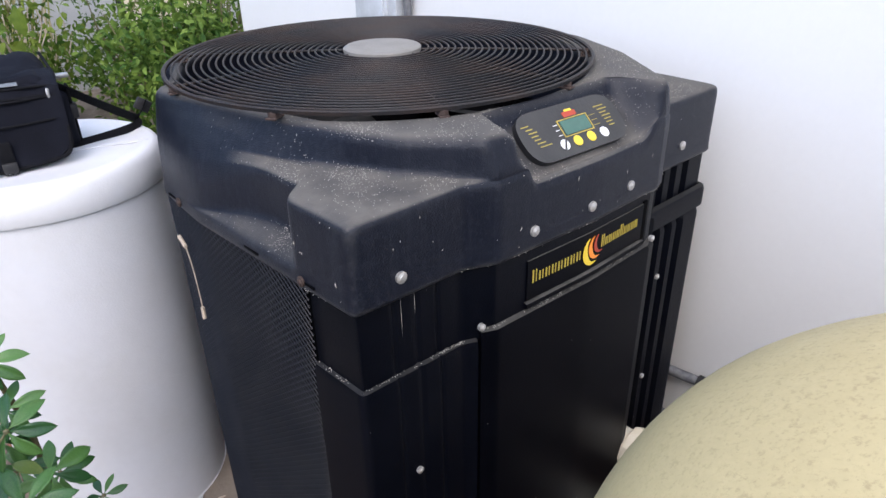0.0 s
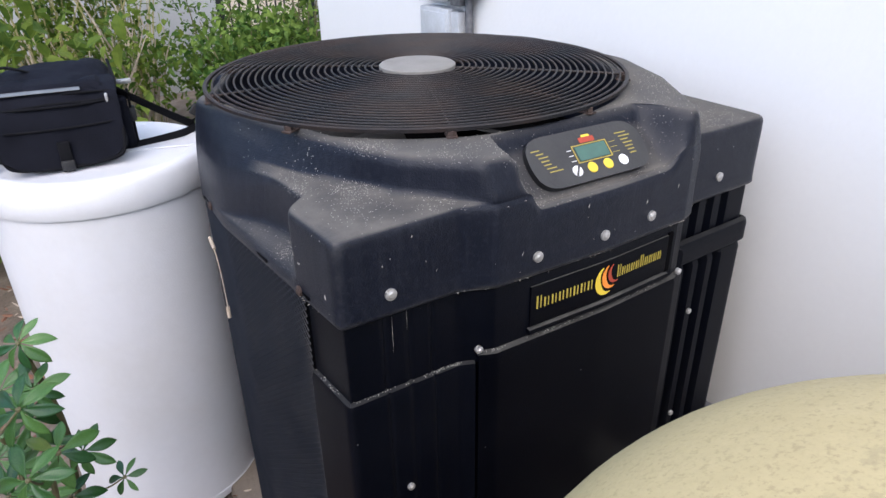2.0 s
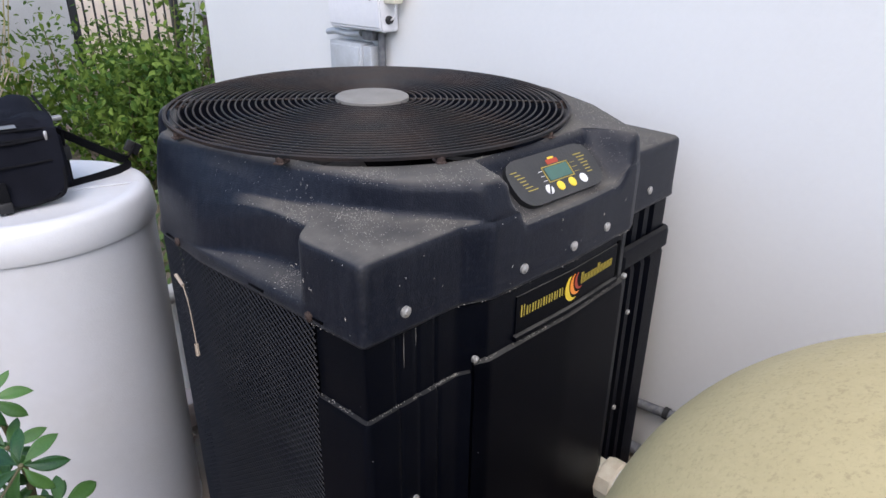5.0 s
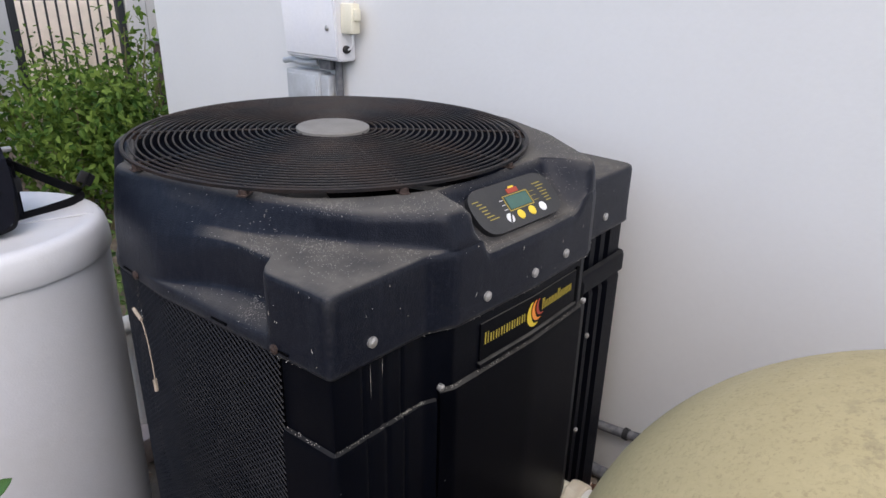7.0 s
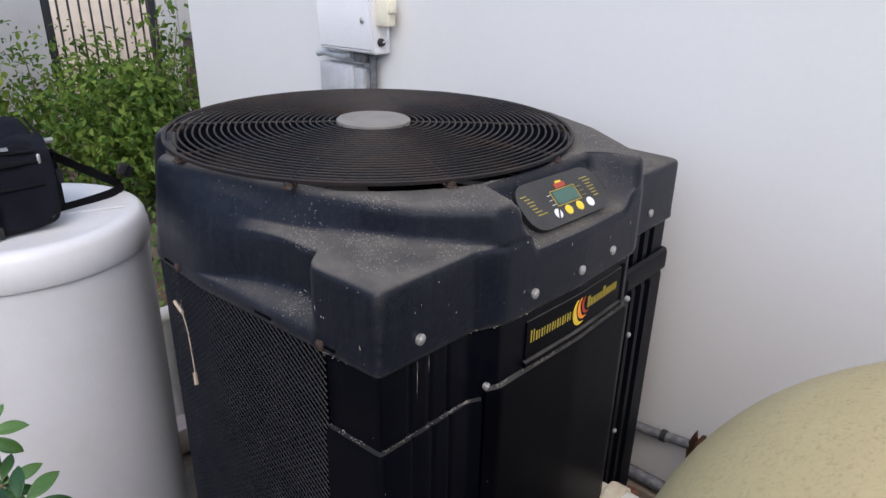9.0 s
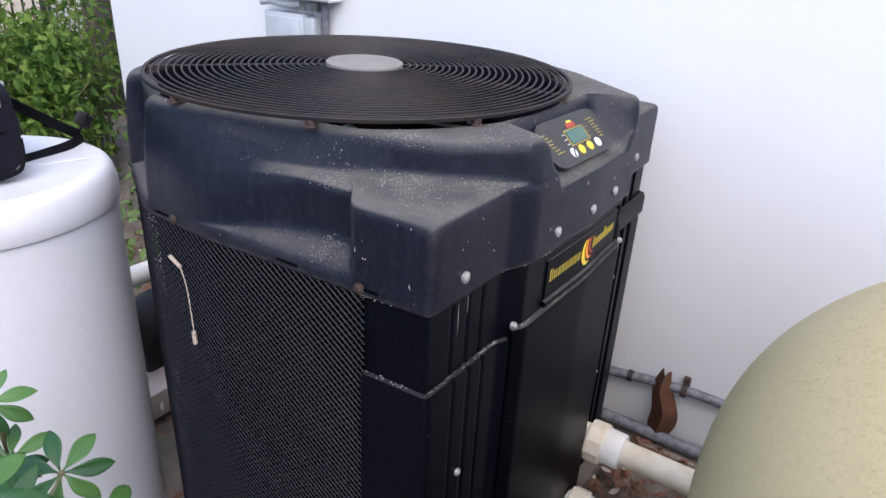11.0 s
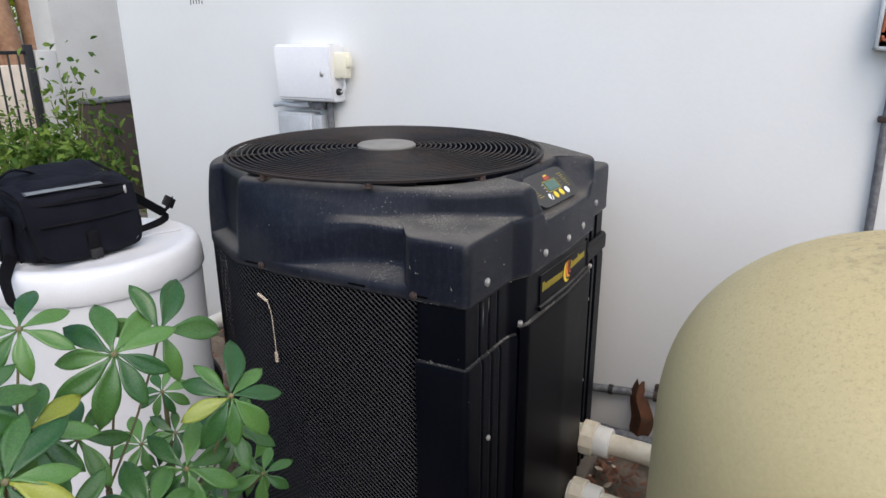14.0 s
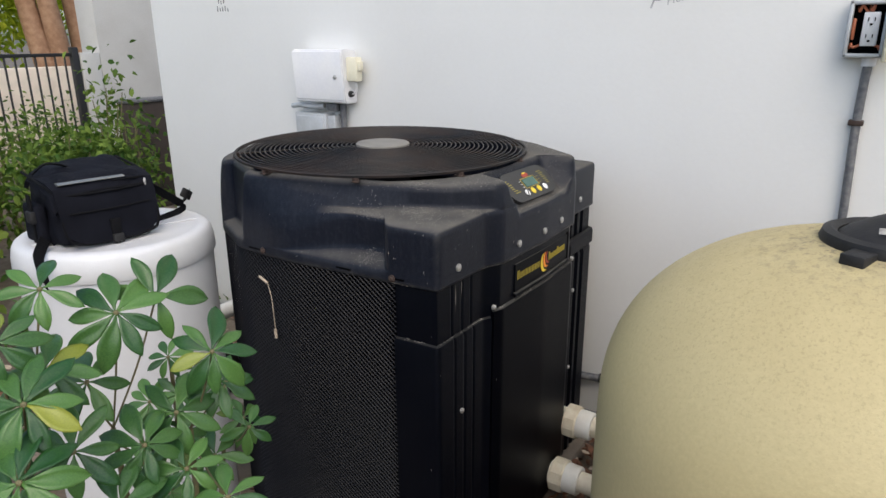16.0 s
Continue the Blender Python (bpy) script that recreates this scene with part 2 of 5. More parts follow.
def leaf_material(name, c1, c2, rough=0.35, trans=0.35, spec=0.5):
    m = bpy.data.materials.new(name)
    m.use_nodes = True
    n, l = m.node_tree.nodes, m.node_tree.links
    b = n["Principled BSDF"]
    geo, tc, no = n.new("ShaderNodeNewGeometry"), n.new("ShaderNodeTexCoord"), n.new("ShaderNodeTexNoise")
    no.inputs["Scale"].default_value, no.inputs["Detail"].default_value = 35, 5
    l.new(tc.outputs["Object"], no.inputs["Vector"])
    ad = n.new("ShaderNodeMath")
    ad.operation = 'MULTIPLY_ADD'
    ad.inputs[1].default_value = 0.75
    l.new(geo.outputs["Random Per Island"], ad.inputs[0])
    sb = n.new("ShaderNodeMath")
    sb.operation = 'MULTIPLY_ADD'
    sb.inputs[1].default_value, sb.inputs[2].default_value = 0.7, -0.25
    l.new(no.outputs[0], sb.inputs[0])
    l.new(sb.outputs[0], ad.inputs[2])
    ra = n.new("ShaderNodeValToRGB")
    ra.color_ramp.elements[0].color, ra.color_ramp.elements[1].color = (*c1, 1), (*c2, 1)
    ra.color_ramp.elements[0].position, ra.color_ramp.elements[1].position = 0.1, 0.95
    l.new(ad.outputs[0], ra.inputs[0])
    l.new(ra.outputs[0], b.inputs["Base Color"])
    b.inputs["Roughness"].default_value = rough
    b.inputs["Specular IOR Level"].default_value = spec
    tr, ms = n.new("ShaderNodeBsdfTranslucent"), n.new("ShaderNodeMixShader")
    l.new(ra.outputs[0], tr.inputs[0])
    ms.inputs[0].default_value = trans
    l.new(b.outputs[0], ms.inputs[1])
    l.new(tr.outputs[0], ms.inputs[2])
    l.new(ms.outputs[0], n["Material Output"].inputs[0])
    return m


M_LEAF = leaf_material("schefflera_leaf", (0.022, 0.082, 0.021), (0.120, 0.250, 0.058), 0.30, 0.25, 0.5)
M_LEAFY = leaf_material("yellowing_leaf", (0.13, 0.20, 0.03), (0.34, 0.36, 0.05), 0.35, 0.25)
M_HEDGE = leaf_material("hedge_leaf", (0.034, 0.088, 0.012), (0.190, 0.270, 0.045), 0.62, 0.30, 0.22)
M_LIGHTLEAF = leaf_material("sunny_leaf", (0.050, 0.105, 0.014), (0.210, 0.265, 0.038), 0.6, 0.42, 0.22)
M_TREELEAF = leaf_material("yellow_green_tree_leaf", (0.26, 0.36, 0.03), (0.66, 0.68, 0.07), 0.6, 0.72, 0.1)
M_STEM = material("green_brown_stem", (0.13, 0.12, 0.05), 0.7, second=(0.2, 0.15, 0.09), scale=40)
M_REED = material("dry_reed", (0.34, 0.29, 0.13), 0.8, second=(0.20, 0.19, 0.07), scale=20, amount=0.8)
# white render greyed in its colour, as if in shade; gate walls share it
M_SHADEWALL = material("shade_greyed_render", (0.50, 0.495, 0.48), 0.9, second=(0.42, 0.41, 0.39), scale=2.5, amount=0.8, bump=0.15, bump_scale=80)
M_STRIP = material("shiny_grey_strip", (0.15, 0.155, 0.15), 0.22, second=(0.10, 0.105, 0.10), scale=30, spec=0.7)
M_GRASS = leaf_material("grass_blade", (0.05, 0.10, 0.02), (0.14, 0.22, 0.05), 0.5, 0.3)


# ---- mesh helpers ----
def part(name, bm, mat, parent=None, label="", smooth=True):
    me = bpy.data.meshes.new(name)
    bm.normal_update()
    bm.to_mesh(me)
    bm.free()
    me.materials.append(mat)
    if smooth:
        me.shade_smooth()
        me.set_sharp_from_angle(angle=radians(38))
    ob = new(name, me)
    if parent:
        ob.parent = parent
    if label:
        ob["label"] = label
    return ob


def thing(name, label, category, group="", kind=""):
    return tagged(new(name), label, category, group, kind)


def box_bm(x0, x1, y0, y1, z0, z1, bevel=0.0, seg=2, bm=None, m=None):
    own = bmesh.new()
    r = bmesh.ops.create_cube(own, size=1)
    for v in own.verts:
        v.co = Vector(((x0 + x1) / 2 + v.co.x * (x1 - x0), (y0 + y1) / 2 + v.co.y * (y1 - y0), (z0 + z1) / 2 + v.co.z * (z1 - z0)))
    if bevel:
        bmesh.ops.bevel(own, geom=own.edges[:], offset=bevel, segments=seg, affect='EDGES', profile=0.5)
    if m:
        own.transform(m)
    if bm is None:
        return own
    return merge(bm, own)


def merge(bm, other):
    tmp = bpy.data.meshes.new("tmp")
    other.to_mesh(tmp)
    other.free()
    bm.from_mesh(tmp)
    bpy.data.meshes.remove(tmp)
    return bm


def turned(profile, n=48, centre=(0, 0), bm=None, m=None):
    """A solid of revolution about z from (radius, z) pairs; a radius of 0 closes it."""
    own = bmesh.new()
    rings = []
    for r, z in profile:
        if r < 1e-6:
            rings.append([own.verts.new((centre[0], centre[1], z))])
        else:
            rings.append([own.verts.new((centre[0] + r * math.cos(2 * math.pi * i / n), centre[1] + r * math.sin(2 * math.pi * i / n), z)) for i in range(n)])
    for a, b in zip(rings, rings[1:]):
        for i in range(n):
            j = (i + 1) % n
            if len(a) == 1 and len(b) == 1:
                continue
            if len(a) == 1:
                own.faces.new((a[0], b[j], b[i]))
            elif len(b) == 1:
                own.faces.new((a[i], a[j], b[0]))
            else:
                own.faces.new((a[i], a[j], b[j], b[i]))
    bmesh.ops.recalc_face_normals(own, faces=own.faces[:])
    if m:
        own.transform(m)
    if bm is None:
        return own
    return merge(bm, own)


def tube(points, radius, n=10, bm=None, closed=False, flat=1.0, radii=None):
    """A round or flattened bar along points."""
    own = bm if bm is not None else bmesh.new()
    pts = [Vector(p) for p in points]
    rings = []
    up = Vector((0, 0, 1))
    for i, p in enumerate(pts):
        if closed:
            d = pts[(i + 1) % len(pts)] - pts[i - 1]
        else:
            d = pts[min(i + 1, len(pts) - 1)] - pts[max(i - 1, 0)]
        d.normalize()
        side = d.cross(up)
        if side.length < 0.05:
            side = d.cross(Vector((1, 0, 0)))
        side.normalize()
        top = side.cross(d)
        r = radii[i] if radii else radius
        rings.append([own.verts.new(p + side * (r * math.cos(2 * math.pi * k / n)) + top * (r * flat * math.sin(2 * math.pi * k / n))) for k in range(n)])
    pairs = list(zip(rings, rings[1:]))
    if closed:
        pairs.append((rings[-1], rings[0]))
    for a, b in pairs:
        for k in range(n):
            j = (k + 1) % n
            own.faces.new((a[k], a[j], b[j], b[k]))
    if not closed:
        own.faces.new(rings[0][::-1])
        own.faces.new(rings[-1])
    return own


def smooth_path(points, n=8):
    """A Catmull-Rom line through points."""
    p = [Vector(q) for q in points]
    p = [2 * p[0] - p[1]] + p + [2 * p[-1] - p[-2]]
    out = []
    for i in range(1, len(p) - 2):
        for k in range(n):
            t = k / n
            a, b, c, d = p[i - 1], p[i], p[i + 1], p[i + 2]
            out.append(0.5 * ((2 * b) + (c - a) * t + (2 * a - 5 * b + 4 * c - d) * t * t + (3 * b - a - 3 * c + d) * t ** 3))
    out.append(p[-2])
    return out


def filleted(corners, step=0.012, closed=True):
    """An outline with rounded corners, (x, y, radius) each, walked at even steps."""
    pts = []
    n = len(corners)
    for i, (x, y, r) in enumerate(corners):
        p = Vector((x, y))
        if not closed and i in (0, n - 1):
            pts.append(p)
            continue
        a, b = Vector(corners[i - 1][:2]), Vector(corners[(i + 1) % n][:2])
        u, v = (a - p).normalized(), (b - p).normalized()
        ang = u.angle(v)
        d = min(r / math.tan(ang / 2), 0.48 * (a - p).length, 0.48 * (b - p).length) if r else 0
        q0, q1 = p + u * d, p + v * d
        k = 7 if r else 1
        for j in range(k):
            t = j / max(1, k - 1)
            pts.append((1 - t) ** 2 * q0 + 2 * t * (1 - t) * p + t * t * q1)
    if closed:
        pts.append(pts[0])
    out = []
    for a, b in zip(pts, pts[1:]):
        d = (b - a).length
        if d < 1e-5:
            continue
        k = max(1, int(d / step))
        out += [a + (b - a) * (i / k) for i in range(k)]
    if not closed:
        out.append(pts[-1])
    return out


def normals_of(line, closed=True):
    """Outward normals of an outline that is walked counter-clockwise."""
    res = []
    for i in range(len(line)):
        a = line[i - 1] if closed or i else line[i]
        b = line[(i + 1) % len(line)] if closed or i < len(line) - 1 else line[i]
        d = (b - a).normalized()
        res.append(Vector((d.y, -d.x)))
    return res


def smoothstep(a, b, x):
    t = min(1, max(0, (x - a) / (b - a)))
    return t * t * (3 - 2 * t)


# ---- setting ----
WALL_X = 1.43
w = part("wall_east", box_bm(WALL_X, WALL_X + 0.2, -4.0, 2.965, -0.02, 3.4, 0.006, 2), M_WALL)
tagged(w, "white painted stucco house wall with faint marks", "wall", kind="structure")
# roof slab is out of view, added to cap the house against skylight
roof = part("roof", box_bm(1.40, 5.0, -4.0, 2.965, 3.40, 3.52, 0.01), M_WALL)
tagged(roof, "unseen white roof slab added on top of the house walls", "roof", kind="structure")
# unseen wall added west of the yard to bounce light back
opposite = part("bounce_wall_west", box_bm(-5.2, -5.0, -6.0, 6.1, -0.05, 1.9, 0.01), M_WALL)
tagged(opposite, "unseen white wall added across the yard to bounce light", "wall", kind="structure")
# unseen wall, added dark so the pump's front reflects little light
closing = part("reflection_wall_south", box_bm(-5.0, 1.43, -6.2, -6.0, -0.05, 1.9, 0.01), M_BROWN)
tagged(closing, "unseen dark wall added to darken reflections in the pump", "wall", kind="structure")
house = part("wall_south", box_bm(WALL_X + 0.2, 5.0, -4.0, -3.8, -0.02, 3.4), M_WALL)
tagged(house, "white stucco side wall of the house", "wall", kind="structure")
house = part("wall_north", box_bm(WALL_X + 0.2, 5.0, 2.765, 2.965, -0.02, 3.4), M_WALL)
tagged(house, "white stucco end wall of the house", "wall", kind="structure")

bm = bmesh.new()
bmesh.ops.create_grid(bm, x_segments=130, y_segments=130, size=1)
for v in bm.verts:
    v.co.x = math.copysign(abs(v.co.x) ** 3 * 400 + abs(v.co.x) * 4, v.co.x)
    v.co.y = math.copysign(abs(v.co.y) ** 3 * 400 + abs(v.co.y) * 4, v.co.y) + 1.0
    if abs(v.co.x) < 6 and abs(v.co.y) < 8:
        v.co.z = -0.03 + 0.03 * noise.noise(v.co * 2.3) + 0.012 * noise.noise(v.co * 9)
    else:
        v.co.z = -0.03
g = part("ground", bm, M_SOIL)
tagged(g, "dark soil strewn with brown mulch and dead leaves", "ground", kind="structure")
pad = part("pad", box_bm(0.32, 1.30, 0.56, 1.56, -0.06, 0.03, 0.012), M_CONCRETE)
tagged(pad, "dirty concrete equipment pad under the heat pump", "pad", kind="structure")
foot = part("wall_footing", box_bm(1.36, 1.428, -1.0, 2.95, -0.05, 0.015, 0.01), M_CONCRETE)
tagged(foot, "brown stained concrete footing along the wall", "footing", kind="structure")

# ---- heat pump ----
GC = Vector((0.777, 1.037))          # fan axis
GR = 0.394                           # grille radius
ZTOP = 1.055
PC = Vector((0.80, 1.02))
LOW = [(0.372, 0.588, 0.014), (0.555, 0.582, 0.03), (0.605, 0.560, 0.03), (0.82, 0.551, 0.5), (1.005, 0.556, 0.02), (1.038, 0.566, 0.012),
       (1.046, 0.592, 0.006), (1.269, 0.594, 0.02), (1.272, 0.75, 0.02), (1.274, 1.30, 0.08), (1.18, 1.46, 0.08), (0.66, 1.465, 0.2),
       (0.470, 1.380, 0.2), (0.362, 1.17, 0.12), (0.351, 1.0, 0.3), (0.364, 0.74, 0.02)]
UP = [(0.60, 0.562, 0.02), (0.82, 0.553, 0.4), (1.025, 0.558, 0.015), (1.16, 0.735, 0.05), (1.235, 0.90, 0.1), (1.26, 1.25, 0.15), (1.1, 1.46, 0.15),
      (0.66, 1.462, 0.2), (0.475, 1.375, 0.15), (0.364, 1.17, 0.12), (0.368, 1.05, 0.2), (0.405, 0.905, 0.2), (0.436, 0.814, 0.1), (0.462, 0.747, 0.1), (0.507, 0.66, 0.1)]
RIM = [(0.625, 0.573, 0.03), (0.82, 0.562, 0.4), (1.018, 0.566, 0.015), (1.150, 0.745, 0.05), (1.225, 0.91, 0.1), (1.25, 1.25, 0.15), (1.09, 1.45, 0.15),
       (0.66, 1.450, 0.2), (0.482, 1.365, 0.15), (0.376, 1.16, 0.15), (0.386, 1.08, 0.1), (0.411, 0.98, 0.2), (0.443, 0.842, 0.2), (0.488, 0.694, 0.2), (0.534, 0.604, 0.08), (0.574, 0.580, 0.04)]
OUT = filleted(LOW, 0.004)
UPL = filleted(UP, 0.008)
RIML = filleted(RIM, 0.008)
_start = max(range(len(OUT)), key=lambda i: OUT[i].y)
OUT = OUT[_start:] + OUT[:_start]
NRM = normals_of(OUT)


def ray_to(poly, c, p):
    """Where the ray from c through p meets the outline poly."""
    d = (p - c).normalized()
    best = None
    for a, b in zip(poly, poly[1:] + poly[:1]):
        e = b - a
        det = d.x * -e.y + e.x * d.y
        if abs(det) < 1e-12:
            continue
        q = a - c
        s = (q.x * -e.y + e.x * q.y) / det
        t = (d.x * q.y - d.y * q.x) / det
        if s > 0 and -1e-6 <= t <= 1 + 1e-6:
            best = s if best is None else max(best, s)
    return c + d * best


def settled(bm):
    """The pump's top leans a little towards the path."""
    for v in bm.verts:
        v.co.z += 0.012 * ((v.co.x - GC.x) * 0.66 + (v.co.y - GC.y) * 0.75) * smoothstep(0.90, 1.0, v.co.z)
    return bm


def shell_mesh():
    """The moulded top: an outer wall, scoops, a ledge, an upper wall and the rim round the fan."""
    bm = bmesh.new()
    rows = []
    for p, nr in zip(OUT, NRM):
        u1 = ray_to(UPL, PC, p)
        if (u1 - PC).length > (p - PC).length - 0.003:
            u1 = p - nr * 0.003
        u2, zf, zfi = p - nr * 0.0005, 0.880, 0.886
        zl, zli = 0.986, 0.999
        top = ray_to(RIML, PC, p)
        if p.x < 0.5 and 0.715 < p.y < 1.16:
            k = smoothstep(0.717, 0.735, p.y)
            depth = 0.036 * (1 - smoothstep(0.80, 1.06, p.y))
            u2 = p - nr * (0.0005 + depth * k)
            if (u2 - PC).length < (u1 - PC).length:
                u1 = u2.copy()
            zfi = 0.886 + 0.026 * k * (1 - smoothstep(0.76, 1.06, p.y))
        if p.x < 0.62 and p.y > 1.158:
            k = smoothstep(1.162, 1.169, p.y) * (1 - smoothstep(0.44, 0.448, p.x))
            u2 = p - nr * (0.0005 + 0.034 * k)
            u1 = u2.copy()
            zfi = 0.886 + 0.010 * k
            top = top.lerp(u1 + (PC - u1).normalized() * 0.004, k)
        if (top - PC).length > (u1 - PC).length - 0.004:
            top = u1 + (PC - u1).normalized() * 0.004
        inn = (PC - top).normalized()
        gdir = (top - GC).normalized()
        hole = min(0.385, (top - GC).length - 0.022)
        pr = [(p - nr * 0.014, 0.858), (p - nr * 0.003, 0.860), (p, 0.864), (p, zf), (p.lerp(u2, 0.08), zf + 0.005), (u2.lerp(p, 0.10), zfi), (u2, zfi + 0.008),
              (u2, zl), (u2 + (u1 - u2) * 0.03 + inn * 0.003, zl + 0.008), (u2.lerp(u1, 0.90), zli), (u1, zli + 0.008),
              (top - inn * 0.002, ZTOP - 0.012), (top + inn * 0.003, ZTOP - 0.003), (top + inn * 0.012, ZTOP),
              (GC + gdir * (hole + 0.006), ZTOP + 0.001), (GC + gdir * hole, ZTOP - 0.003), (GC + gdir * (hole - 0.002), ZTOP - 0.14)]
        if (u1 - u2).length < 0.006 and p.y > 0.62 and p.x < 0.62:
            z0_, z1_ = zfi + 0.008, ZTOP - 0.012
            for k in range(7, 11):
                s_ = (0.2, 0.45, 0.7, 0.88)[k - 7]
                pr[k] = (u2.lerp(top - inn * 0.002, s_ * s_), z0_ + (z1_ - z0_) * s_)
        if p.x < 0.5 and p.y > 0.76 and (u1 - u2).length >= 0.006:
            fade = smoothstep(0.80, 0.985, p.y)
            z0_, z1_ = zfi + 0.008, ZTOP - 0.012
            for k in range(7, 11):
                s_ = (0.3, 0.5, 0.7, 0.86)[k - 7]
                q_, z_ = pr[k]
                pr[k] = (q_.lerp(u2.lerp(top - inn * 0.002, s_ ** 2.2), fade), z_ + (z0_ + (z1_ - z0_) * s_ - z_) * fade)
        # slanting pocket for the controls in the front
        if p.y < 0.60:
            x, f = p.x, p.y
            pocket = ((f, 0.954), (f + 0.003, 0.966), (f + 0.010, 0.971), (f + 0.019, 0.968), (f + 0.082, 1.029), (f + 0.086, 1.042), (f + 0.096, ZTOP))
            for k in range(7, 14):
                s = max(0.0, (k - 9) / 4)
                a0, b1 = 0.668 - 0.036 * s, 0.950 + 0.062 * (0.45 + 0.55 * s)
                wgt = smoothstep(a0 - 0.007, a0 + 0.007, x) * (1 - smoothstep(0.946, b1 + 0.010, x))
                if wgt > 0:
                    q, z = pr[k]
                    yy, zz = pocket[k - 7]
                    pr[k] = (Vector((q.x * (1 - wgt) + x * wgt, q.y * (1 - wgt) + yy * wgt)), z * (1 - wgt) + zz * wgt)
        rows.append([(q.x, q.y, z) for q, z in pr])
    # even spacing up the wall, then rounding as of a moulded part
    key = np.array(rows)
    cols = [key[:, 0]]
    for k in range(key.shape[1] - 1):
        gap = np.linalg.norm(key[:, k + 1] - key[:, k], axis=1)
        n_ = max(1, int(math.ceil(np.percentile(gap, 92) / 0.007)))
        cols += [key[:, k] + (key[:, k + 1] - key[:, k]) * (j / n_) for j in range(1, n_ + 1)]
    grid = np.stack(cols, axis=1)
    free = np.ones(grid.shape[1])
    free[:4] = 0
    free[-3:] = 0
    for _ in range(6):
        mean = (np.roll(grid, 1, 0) + np.roll(grid, -1, 0) + np.roll(grid, 1, 1) + np.roll(grid, -1, 1)) / 4
        grid = grid + (mean - grid) * (0.62 * free)[None, :, None]
    vs = [[bm.verts.new(tuple(v)) for v in row] for row in grid]
    for a, b in zip(vs, vs[1:] + vs[:1]):
        for k in range(len(a) - 1):
            bm.faces.new((a[k], b[k], b[k + 1], a[k + 1]))
    bmesh.ops.recalc_face_normals(bm, faces=bm.faces[:])
    return settled(bm)


def strip(line, z0, z1, inset, thick, lip=0.004, bumps=()):
    """A moulded panel that follows a stretch of the outline; bumps are grooves: (index fraction, half width in metres, depth)."""
    nn = normals_of(line, False)
    length = [0.0]
    for a, b in zip(line, line[1:]):
        length.append(length[-1] + (b - a).length)
    bm = bmesh.new()
    rows = []
    for p, q, s in zip(line, nn, length):
        d = inset
        for c, hw, dep in bumps:
            t = abs(s - c) / hw
            if t < 1:
                d += dep * (1 - smoothstep(0.5, 1.0, t))
        o = p - q * d
        i = p - q * (inset + thick)
        lp = o - q * lip
        rows.append([bm.verts.new((v.x, v.y, z)) for v, z in ((i, z0), (lp, z0), (o, z0 + lip), (o, z1 - lip * 2.2), (o - q * lip * 0.5, z1 - lip * 0.7), (o - q * lip * 2, z1), (i, z1))])
    for a, b in zip(rows, rows[1:]):
        for k in range(len(a)):
            j = (k + 1) % len(a)
            bm.faces.new((a[k], b[k], b[j], a[j]))
    bm.faces.new(rows[0])
    bm.faces.new(rows[-1][::-1])
    bmesh.ops.recalc_face_normals(bm, faces=bm.faces[:])
    return bm


def stretch(test, step=0.004):
    """The run of the outline whose points pass a test, finely walked."""
    fine = filleted(LOW, step)
    k = max(range(len(fine)), key=lambda i: fine[i].y)
    fine = fine[k:] + fine[:k]
    return [p for p in fine if test(p)]


hp = thing("heat_pump", "weathered black plastic pool heat pump with a round fan grille", "heat pump")
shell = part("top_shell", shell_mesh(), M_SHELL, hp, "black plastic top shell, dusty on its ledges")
shell.data.set_sharp_from_angle(angle=radians(75))
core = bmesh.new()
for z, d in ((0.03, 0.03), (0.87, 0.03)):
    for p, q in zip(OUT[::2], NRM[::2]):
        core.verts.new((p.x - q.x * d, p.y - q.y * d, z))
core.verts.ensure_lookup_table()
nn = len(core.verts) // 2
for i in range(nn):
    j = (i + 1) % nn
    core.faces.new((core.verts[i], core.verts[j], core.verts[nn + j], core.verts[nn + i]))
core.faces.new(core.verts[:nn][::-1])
tagged(part("coil", core, M_GAPBLACK, hp, "dark finned coil behind the netting"))
front_left = lambda p: p.y < 0.700 and p.x < 0.5785
front_all = lambda p: p.y < 0.700 and p.x < 1.30
part("middle_band", strip(stretch(front_all), 0.728, 0.866, 0.010, 0.02, 0.004,
     [(0.112 + d, 0.0030, 0.0028) for d in (0.060, 0.098, 0.135)] + [(0.112 + d, 0.012, 0.016) for d in (0.745, 0.79, 0.835)]), M_BAND, hp)
part("corner_post", strip(stretch(front_left), 0.03, 0.7365, 0.001, 0.026, 0.006,
     [(0.112 + d, 0.0030, 0.0028) for d in (0.060, 0.098, 0.135)]), M_BAND, hp)
part("corner_post", strip(stretch(lambda p: p.y < 0.72 and p.x > 1.046), 0.03, 0.7365, 0.001, 0.026, 0.006,
     [(d, 0.013, 0.018) for d in (0.05, 0.095, 0.14)]), M_BAND, hp)
part("post_band", strip(stretch(lambda p: p.y < 0.72 and p.x > 1.040), 0.738, 0.788, -0.005, 0.012, 0.005), M_BAND, hp, "raised band round the corner post")
part("front_panel", strip(stretch(lambda p: p.y < 0.60 and 0.5765 < p.x < 1.044), 0.04, 0.752, -0.001, 0.024, 0.006), M_PANEL, hp, "large smooth black front panel")
part("right_panel", strip(stretch(lambda p: p.x > 1.2 and 0.722 < p.y < 1.46), 0.04, 0.858, 0.004, 0.02), M_PANEL, hp)
